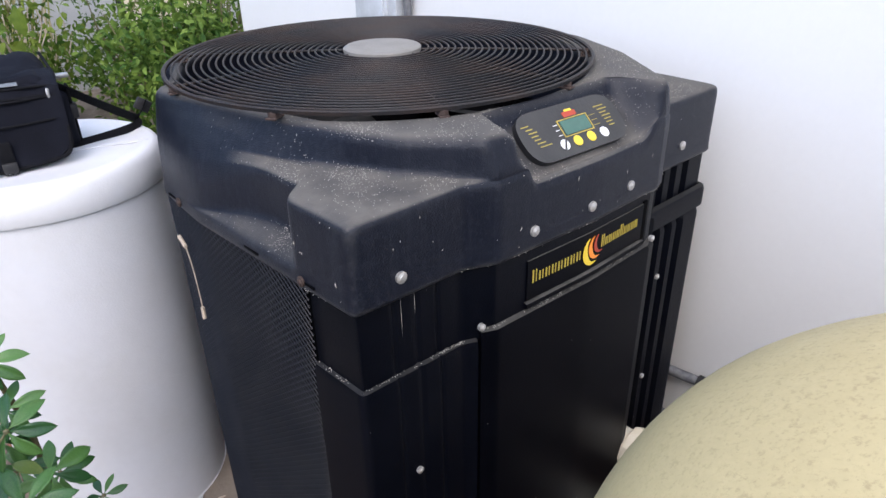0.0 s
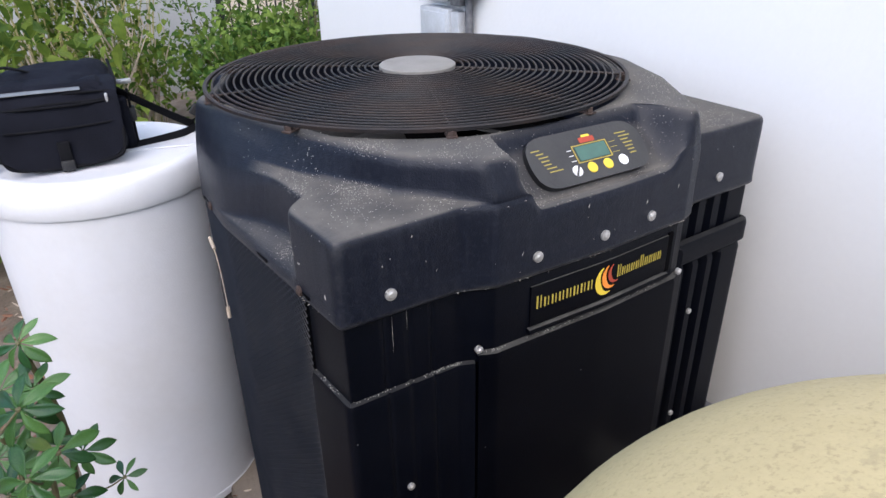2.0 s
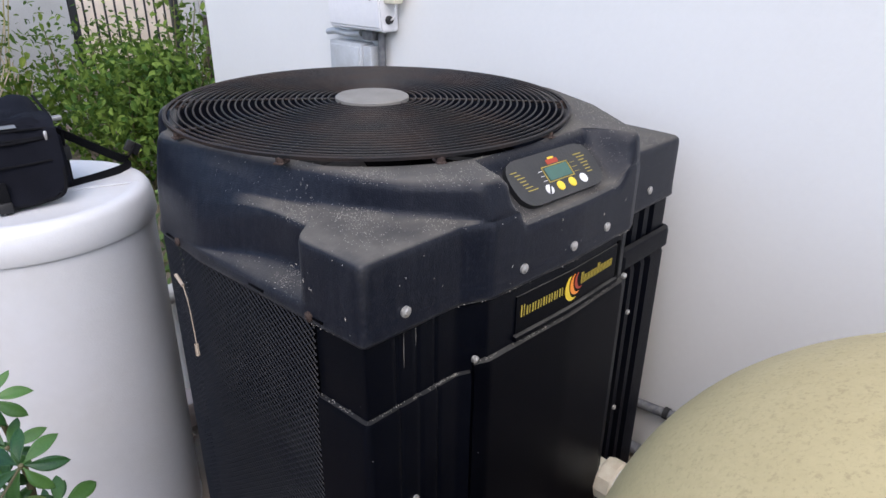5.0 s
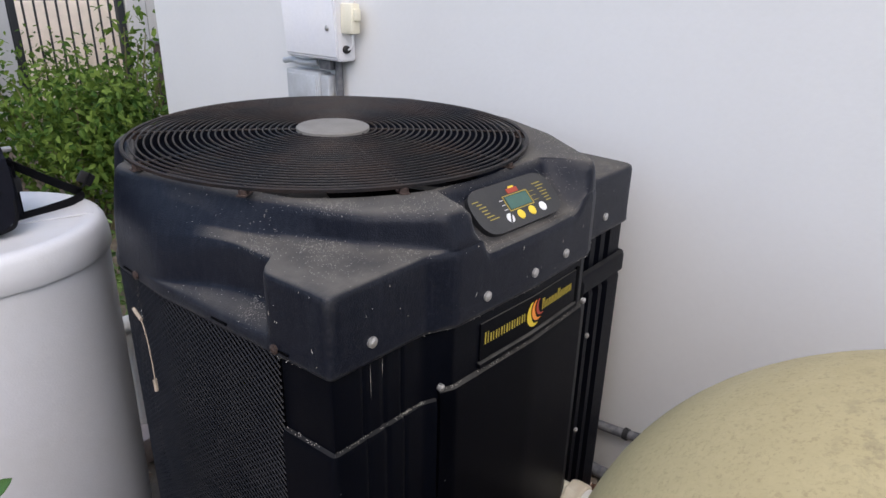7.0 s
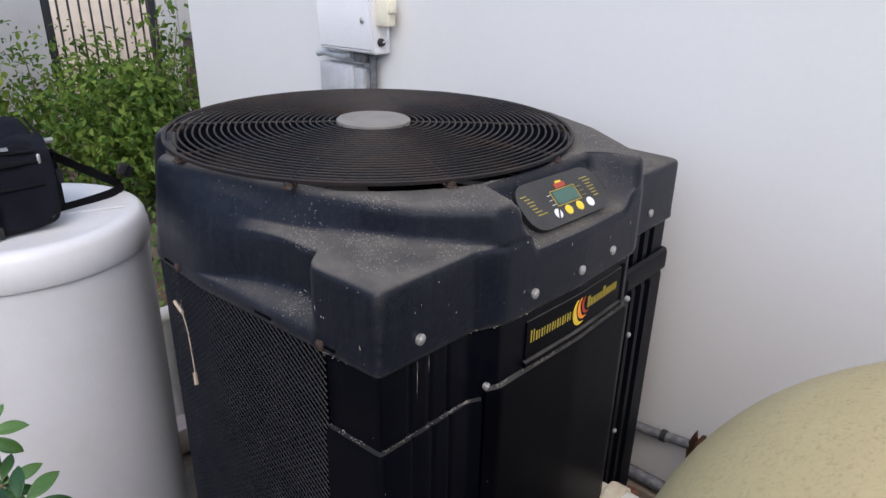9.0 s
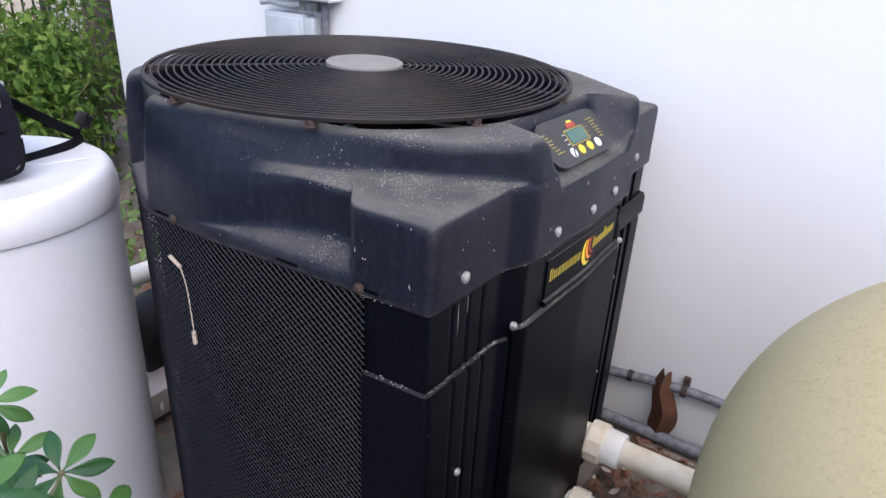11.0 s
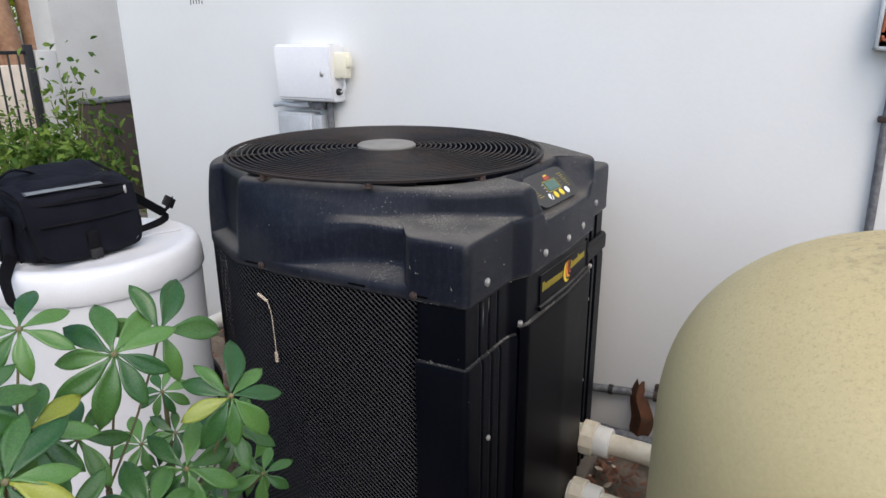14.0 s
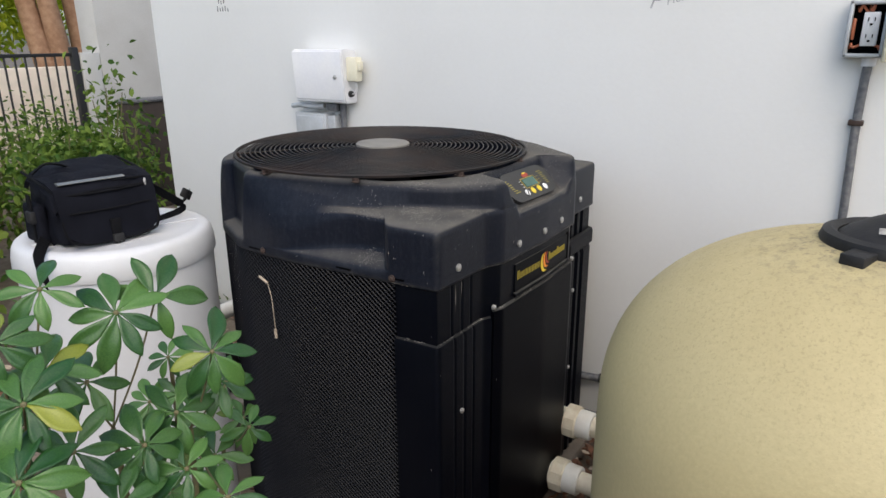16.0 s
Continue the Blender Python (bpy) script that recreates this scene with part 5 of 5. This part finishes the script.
scatter("mulch", 1800, (0.15, 1.37, -0.4, 0.56), (0.008, 0.028), M_MULCH, "brown mulch and fallen leaves round the pipes", 3)
scatter("mulch", 1600, (-0.8, 1.4, 0.6, 2.9), (0.008, 0.026), M_MULCH, "brown mulch and fallen leaves on the soil", 5)
scatter("leaf_litter", 700, (-0.8, 1.38, -0.4, 2.9), (0.006, 0.02), M_PALE, "pale dry leaf litter and wood chips", 6)
st = part("stone", turned([(0, 0.0), (0.05, 0.0), (0.062, 0.02), (0.05, 0.045), (0.02, 0.055), (0, 0.055)], 12, (1.15, 0.30)), M_CONCRETE)
tagged(st, "rounded pale stone on the mulch", "stone")

# equipment glimpsed between the tank and the heat pump
t = thing("return_pipe", "white plastic pipe with an elbow behind the tank", "pipe")
part("pipe", tube([(0.52, 1.80, 0.40), (1.25, 1.80, 0.40)], 0.030, 20), M_PVCW, t)
part("elbow", tube(smooth_path([(1.20, 1.80, 0.40), (1.27, 1.80, 0.39), (1.29, 1.80, 0.33), (1.29, 1.80, 0.0)], 8), 0.036, 20), M_PVCW, t)
part("drop", tube([(0.62, 1.80, 0.40), (0.62, 1.80, 0.0)], 0.030, 20), M_PVCW, t)
p_ = thing("pump", "small black round pump behind the white tank", "pump")
part("casing", turned([(0, -0.07), (0.06, -0.07), (0.085, -0.05), (0.088, 0.05), (0.06, 0.075), (0, 0.075)], 28, m=Matrix.Translation((0.74, 1.86, 0.20)) @ Matrix.Rotation(radians(80), 4, 'Y')), M_BLACKP, p_)
part("foot", box_bm(0.68, 0.80, 1.80, 1.92, 0.0, 0.14, 0.008), M_BLACKP, p_)
bl = part("block", box_bm(0.55, 0.85, 1.70, 1.98, -0.02, 0.07, 0.01), M_PINK)
tagged(bl, "pale concrete block on the soil", "block")


# ---- schefflera in front of the tank ----
def object_random(m):
    """Lets the colour vary from leaf to leaf."""
    n, l = m.node_tree.nodes, m.node_tree.links
    oi = n.new("ShaderNodeObjectInfo")
    for k in list(l):
        if k.from_socket.name == "Random Per Island":
            l.new(oi.outputs["Random"], k.to_socket)
    return m


object_random(M_LEAF)
object_random(M_LEAFY)


def leaf_mesh(name, mat, bend, fold, width, seed):
    """A pointed oval leaf along +x, one unit long, with a midrib fold."""
    r_ = random.Random(seed)
    bm = bmesh.new()
    rows = []
    N = 9
    for i in range(N + 1):
        t = i / N
        wd = 0.014 + (width - 0.014) * math.sin(math.pi * min(1, max(0, (t - 0.06) / 0.94)) ** 1.18) ** 0.85 if t < 0.97 else 0.004
        z = -bend * t * t
        ry = 0.012 * math.sin(6 * t + seed)
        rows.append([bm.verts.new((t, s * wd + ry, z + fold * abs(s) * wd - 0.25 * fold * wd * s * s + 0.012 * math.sin(9 * t + 3 * s + seed))) for s in (-1, -0.55, 0, 0.55, 1)])
    for a, b in zip(rows, rows[1:]):
        for j in range(4):
            bm.faces.new((a[j], a[j + 1], b[j + 1], b[j]))
    bmesh.ops.remove_doubles(bm, verts=bm.verts[:], dist=0.0005)
    bmesh.ops.solidify(bm, geom=bm.faces[:], thickness=0.006)
    bmesh.ops.recalc_face_normals(bm, faces=bm.faces[:])
    me = bpy.data.meshes.new(name)
    bm.to_mesh(me)
    bm.free()
    me.shade_smooth()
    me.materials.append(mat)
    return me


LEAVES = [leaf_mesh("leaf", M_LEAF, 0.10 + 0.09 * k, 0.35 + 0.1 * k, 0.160 + 0.014 * k, k) for k in range(4)]
YELLOWS = [leaf_mesh("leaf", M_LEAFY, 0.12 + 0.1 * k, 0.35, 0.19, 7 + k) for k in range(2)]
plant = thing("schefflera", "green umbrella plant with whorls of glossy leaves before the tank", "plant")
ROOTS = [Vector((-0.24, 0.84, -0.02)), Vector((-0.10, 0.80, -0.02)), Vector((-0.36, 0.80, -0.02)), Vector((0.0, 0.86, -0.02)), Vector((0.05, 1.10, -0.02)), Vector((-0.08, 1.08, -0.02))]
stems = []
for r0, tip in ((ROOTS[0], (-0.22, 0.78, 0.80)), (ROOTS[1], (-0.12, 0.74, 0.76)), (ROOTS[2], (-0.36, 0.74, 0.82)), (ROOTS[3], (0.01, 0.84, 0.62)), (ROOTS[4], (0.02, 0.99, 0.74)), (ROOTS[5], (-0.06, 1.0, 0.66))):
    pts = smooth_path([r0, r0.lerp(Vector(tip), 0.4) + Vector((rnd.uniform(-0.03, 0.03), rnd.uniform(-0.02, 0.02), 0)), r0.lerp(Vector(tip), 0.75) + Vector((rnd.uniform(-0.02, 0.02), 0.01, 0)), tip], 8)
    part("stem", tube(pts, 0.006, 7, radii=list(np.linspace(0.009, 0.004, len(pts)))), M_STEM, plant)
    stems.append(pts)


def whorl(c, size, n, axis, twist, yellow=0.1, missing=()):
    c = Vector(c)
    q = Vector(axis).normalized().to_track_quat('Z', 'Y')
    best = min((p for s in stems for p in s if p.z < c.z - 0.02), key=lambda p: (p - c).length + 0.3 * abs(p.z - c.z + 0.10))
    mid = best.lerp(c, 0.55) + Vector((0, 0, -0.012))
    pts = smooth_path([best, mid, c], 7)
    stalk = tube(pts, 0.0016, 6)
    bmesh.ops.create_icosphere(stalk, subdivisions=1, radius=0.0042, matrix=Matrix.Translation(c))
    cl = part("leaf_stalk", stalk, M_STEM, plant)
    n = n if isinstance(twist, tuple) else n + 1
    for k in range(n):
        if k in missing:
            continue
        a = radians(twist[k]) if isinstance(twist, tuple) else twist + 2 * math.pi * k / n + rnd.uniform(-0.15, 0.15)
        ln = size * rnd.uniform(0.82, 1.12)
        tilt = rnd.uniform(0.02, 0.34)
        loc = q @ Vector((math.cos(a) * 0.003, math.sin(a) * 0.003, 0.0)) + c
        rot = q.to_matrix().to_4x4() @ Matrix.Rotation(a, 4, 'Z') @ Matrix.Rotation(tilt, 4, 'Y') @ Matrix.Rotation(rnd.uniform(-0.22, 0.22), 4, 'X')
        ob = new("leaf", rnd.choice(YELLOWS) if rnd.random() < yellow else rnd.choice(LEAVES))
        ob.parent = cl
        ob.matrix_basis = Matrix.Translation(loc) @ rot @ Matrix.Scale(ln, 4)


TOWARD = (-0.42, -0.62, 0.72)
WHORLS = (
    ((-0.214, 0.730, 0.997), 0.085, 8, (-0.35, -0.75, 0.62), 0.2, 0.0), ((-0.134, 0.641, 0.928), 0.080, 8, (-0.30, -0.70, 0.66), 0.5, 0.05),
    ((-0.152, 0.730, 1.000), 0.084, 5, (-0.35, -0.78, 0.38), (58, 106, 160, -8, -80), 0.0), ((-0.372, 0.669, 0.953), 0.080, 8, TOWARD, 0.1, 0.25),
    ((-0.320, 0.723, 0.958), 0.075, 7, TOWARD, 0.7, 0.15), ((-0.279, 0.786, 1.041), 0.065, 6, (-0.3, -0.6, 0.9), 0.3, 0.0),
    ((-0.168, 0.696, 0.828), 0.075, 6, TOWARD, 0.4, 0.05), 
     ((-0.231, 0.683, 0.813), 0.075, 7, (-0.3, -0.5, 0.5), 0.3, 0.0),
    ((-0.411, 0.623, 0.890), 0.080, 7, TOWARD, 0.6, 0.2), ((-0.365, 0.731, 1.010), 0.070, 7, TOWARD, 0.8, 0.3),
    ((-0.199, 0.555, 0.760), 0.075, 5, (-0.2, -0.4, 0.9), 0.5, 0.6), 
     ((-0.321, 0.689, 0.852), 0.075, 7, TOWARD, 0.9, 0.05), ((-0.197, 0.644, 0.769), 0.072, 6, TOWARD, 0.1, 0.1),
    ((-0.356, 0.769, 0.860), 0.075, 7, TOWARD, 0.4, 0.1),  ((-0.29, 0.66, 0.76), 0.075, 7, TOWARD, 0.5, 0.1),
    ((-0.40, 0.70, 0.80), 0.075, 7, TOWARD, 0.2, 0.1),  
    ((0.005, 0.805, 0.765), 0.048, 6, TOWARD, 0.9, 0.05), ((0.030, 0.800, 0.680), 0.048, 6, (0.0, -0.6, 0.6), 0.4, 0.4), 
     ((-0.085, 0.700, 0.840), 0.068, 7, TOWARD, 0.25, 0.15), ((-0.255, 0.760, 0.900), 0.075, 6, TOWARD, 0.75, 0.05), ((-0.13, 0.76, 0.74), 0.075, 6, (-0.2, -0.5, 0.9), 0.1, 0.1),
     ((-0.006, 0.741, 0.700), 0.045, 5, TOWARD, 0.2, 0.1), ((-0.04, 0.80, 0.64), 0.055, 6, TOWARD, 0.7, 0.1),
    ((0.016, 0.99, 0.76), 0.040, 7, TOWARD, 0.3, 0.1), ((0.016, 0.97, 0.685), 0.042, 7, TOWARD, 0.6, 0.0), ((-0.030, 1.0, 0.68), 0.048, 7, TOWARD, 0.1, 0.1),
    ((0.050, 1.0, 0.515), 0.042, 6, TOWARD, 0.5, 0.0), ((0.000, 1.0, 0.555), 0.044, 6, (-0.1, -0.6, 0.8), 0.8, 0.1), ((0.098, 1.02, 0.41), 0.034, 5, TOWARD, 0.2, 0.0),
    ((-0.065, 1.0, 0.56), 0.048, 7, TOWARD, 0.4, 0.2), ((-0.025, 0.99, 0.47), 0.048, 7, TOWARD, 0.9, 0.05),
    ((0.010, 1.0, 0.43), 0.042, 6, TOWARD, 0.2, 0.1), ((-0.005, 1.0, 0.615), 0.042, 6, (0.2, -0.6, 0.7), 0.5, 0.0),
)
for c, size, n, axis, twist, yellow in WHORLS:
    whorl(c, size * 0.85 if size > 0.06 else size * 1.15, n, axis, twist, yellow * 0.35)


# ---- garden beyond ----
def leaf_cloud(name, blobs, count, size, mat, seed, parent=None, label="", flat=0.5):
    """Small folded leaves in loose clumps inside ellipsoids."""
    r_ = random.Random(seed)
    verts, faces = [], []
    clumps = []
    for b in blobs:
        for _ in range(max(6, int(count / len(blobs) / 14))):
            d = Vector((r_.gauss(0, 1), r_.gauss(0, 1), r_.gauss(0, 1))).normalized() * r_.random() ** 0.4
            clumps.append(Vector((b[0] + d.x * b[3], b[1] + d.y * b[4], b[2] + d.z * b[5])))
    for _ in range(count):
        c = r_.choice(clumps)
        p = c + Vector((r_.gauss(0, 1), r_.gauss(0, 1), r_.gauss(0, 1))) * size * 1.5
        if p.z < 0.02:
            continue
        l_ = size * r_.uniform(0.6, 1.25)
        m_ = Matrix.Translation(p) @ Euler((r_.gauss(0, 0.6), r_.gauss(0.4, 0.6), r_.uniform(0, 6.3))).to_matrix().to_4x4()
        b0 = len(verts)
        for x, y, z in ((0, 0, 0), (0.35, 0.26, 0.08), (0.35, -0.26, 0.08), (0.40, 0, 0), (0.75, 0.2, 0.0), (0.75, -0.2, 0.0), (0.75, 0, -0.06), (1.05, 0, -0.16)):
            verts.append(m_ @ Vector((x * l_, y * l_, z * l_)))
        for f in ((0, 3, 1), (0, 2, 3), (1, 3, 6, 4), (3, 2, 5, 6), (4, 6, 7), (6, 5, 7)):
            faces.append(tuple(b0 + i for i in f))
    me = bpy.data.meshes.new(name)
    me.from_pydata(verts, [], faces)
    me.materials.append(mat)
    ob = new(name, me)
    if parent:
        ob.parent = parent
    return tagged(ob, label, kind="stuff")


def bush(blobs, count, size, mat, seed, label, stems_n=7, stem_mat=M_STEM):
    r_ = random.Random(seed + 50)
    t_ = thing("bush", label, "bush")
    for _ in range(stems_n):
        b = r_.choice(blobs)
        base = Vector((b[0] + r_.uniform(-0.1, 0.1), b[1] + r_.uniform(-0.1, 0.1), -0.03))
        tip = Vector((b[0] + r_.uniform(-0.8, 0.8) * b[3], b[1] + r_.uniform(-0.8, 0.8) * b[4], b[2] + r_.uniform(0.2, 0.9) * b[5]))
        pts_ = smooth_path([base, base.lerp(tip, 0.5) + Vector((r_.uniform(-0.08, 0.08), 0, 0.05)), tip], 6)
        part("branch", tube(pts_, 0.008, 6, radii=list(np.linspace(0.012, 0.003, len(pts_)))), stem_mat, t_)
    leaf_cloud("foliage", blobs, count, size, mat, seed, t_)
    return t_


bush([(1.38, 3.9, 0.46, 0.42, 0.42, 0.42), (1.62, 4.2, 0.45, 0.33, 0.4, 0.40)], 4200, 0.055, M_HEDGE, 1, "dense green garden shrub beyond the wall's end", 16)
bush([(0.55, 4.2, 0.45, 0.42, 0.4, 0.45), (0.80, 4.3, 0.6, 0.3, 0.3, 0.4)], 1100, 0.055, M_LIGHTLEAF, 2, "thin pale green shrub with bare stems", 40, M_PALE)
bush([(0.25, 5.1, 0.45, 0.45, 0.3, 0.5), (-0.5, 4.9, 0.6, 0.6, 0.4, 0.7)], 4200, 0.05, M_LIGHTLEAF, 9, "dark green hedge before the garden wall", 12)
bush([(0.10, 3.3, 0.45, 0.40, 0.4, 0.50), (-0.35, 3.4, 0.6, 0.45, 0.4, 0.6)], 2000, 0.105, M_LIGHTLEAF, 3, "bright broad-leaved shrub behind the tank", 10)
bush([(-1.2, 3.6, 0.7, 0.6, 0.5, 0.8)], 1500, 0.08, M_HEDGE, 4, "green shrub along the garden edge", 8)
bush([(1.95, 4.3, 0.75, 0.16, 0.2, 0.45), (2.05, 4.2, 0.5, 0.2, 0.2, 0.4)], 420, 0.06, M_HEDGE, 5, "spindly sprigs before the far wall", 9)
bush([(2.3, 5.2, 0.45, 0.5, 0.3, 0.45), (1.6, 5.2, 0.5, 0.5, 0.3, 0.5)], 3000, 0.05, M_HEDGE, 6, "low green shrub before the gate", 8)
reeds = thing("reed_clump", "clump of dry yellowish reeds before the garden wall", "reeds")
rr = random.Random(33)
for _ in range(90):
    x, y, h = rr.uniform(0.30, 1.02), rr.uniform(4.7, 5.4), rr.uniform(0.6, 1.35)
    dx, dy = rr.gauss(0, 0.16), rr.gauss(0, 0.12)
    part("reed", tube(smooth_path([(x, y, -0.03), (x + dx * 0.3, y + dy * 0.3, h * 0.5), (x + dx, y + dy, h)], 3), 0.008, 5, radii=list(np.linspace(0.010, 0.003, 7))), M_REED, reeds)
leaf_cloud("reed_leaves", [(0.6, 5.0, 0.85, 0.42, 0.25, 0.5)], 1500, 0.055, M_LIGHTLEAF, 12, reeds)
leaf_cloud("grass", [(0.95, 2.9, 0.03, 0.45, 0.5, 0.03), (1.7, 3.3, 0.03, 0.6, 0.5, 0.03)], 1500, 0.05, M_GRASS, 8, label="patchy green ground cover").location.z = 0.0

# thin slab for a dark board standing beyond the wall's end
bb = thing("dark_panel", "dark brown board with a grey top edge behind the wall", "cabinet")
part("body", box_bm(2.50, 3.2, 4.99, 5.14, -0.03, 0.865, 0.01), M_BROWN, bb)
part("top", box_bm(2.485, 3.22, 4.975, 5.155, 0.865, 0.895, 0.012), M_CONDUIT, bb)

# garden wall, gate and what lies behind
w = part("wall_garden", box_bm(-5.2, 1.86, 6.1, 6.3, -0.03, 1.9, 0.01), M_SHADEWALL)
tagged(w, "white rendered garden wall", "wall", kind="structure")
w = part("wall_pillar", box_bm(2.98, 6.0, 6.1, 6.4, -0.03, 3.2, 0.01), M_SHADEWALL)
tagged(w, "tall white rendered wall beside the gate", "wall", kind="structure")
w = part("wall_low", box_bm(2.80, 2.977, 6.1, 6.3, -0.03, 1.25, 0.01), M_SHADEWALL)
tagged(w, "low white wall stub at the gate", "wall", kind="structure")
gate = thing("iron_gate", "black iron bar gate in the garden wall", "gate")
for x in (1.90, 2.76):
    part("post", box_bm(x - 0.03, x + 0.03, 6.12, 6.18, -0.03, 1.30, 0.004), M_IRON, gate)
for z in (0.12, 1.22):
    part("rail", box_bm(1.93, 2.73, 6.138, 6.162, z, z + 0.03, 0.002), M_IRON, gate)
for k in range(9):
    x = 1.99 + 0.085 * k
    part("bar", box_bm(x - 0.007, x + 0.007, 6.142, 6.158, 0.14, 1.225, 0.002, 1), M_IRON, gate)
far = part("wall_far", box_bm(-2.0, 9.0, 7.9, 8.1, -0.03, 1.07, 0.01), M_SAND)
tagged(far, "sunlit beige wall across the way", "wall", kind="structure")


def tree(x, y, h, r, seed, blobs, count):
    r_ = random.Random(seed)
    t_ = thing("tree", "tree with reddish-brown trunks and bright yellow-green leaves", "tree", "garden trees")
    base = Vector((x, y, -0.03))
    for k in range(3):
        tip = base + Vector((r_.uniform(-0.9, 0.9), r_.uniform(-0.6, 0.6), h * r_.uniform(0.75, 1.0)))
        pts_ = smooth_path([base + Vector((0.16 * (k - 1), 0, 0)), base.lerp(tip, 0.35) + Vector((0.12 * (k - 1), 0, 0)), base.lerp(tip, 0.7), tip], 8)
        part("trunk", tube(pts_, r, 12, radii=list(np.linspace(r, r * 0.35, len(pts_)))), M_BARK, t_)
    leaf_cloud("crown", blobs, count, 0.13, M_TREELEAF, seed, t_)


tree(4.3, 9.0, 4.5, 0.16, 1, [(4.2, 9.4, 3.4, 1.6, 1.2, 1.1), (3.2, 9.9, 2.0, 0.8, 0.7, 0.75), (5.2, 9.7, 2.6, 1.0, 0.9, 0.9), (4.3, 10.2, 1.9, 0.8, 0.5, 0.7)], 5200)
tree(1.5, 10.0, 4.5, 0.14, 2, [(1.4, 10.0, 3.2, 1.6, 1.2, 1.2), (0.2, 9.6, 2.6, 1.0, 0.9, 0.8), (2.6, 10.2, 2.4, 0.8, 0.8, 0.8)], 4200)
tree(-2.5, 9.0, 4.2, 0.14, 3, [(-2.5, 9.0, 3.0, 1.8, 1.2, 1.2), (-4.2, 9.0, 2.6, 1.2, 1.0, 1.0)], 3400)
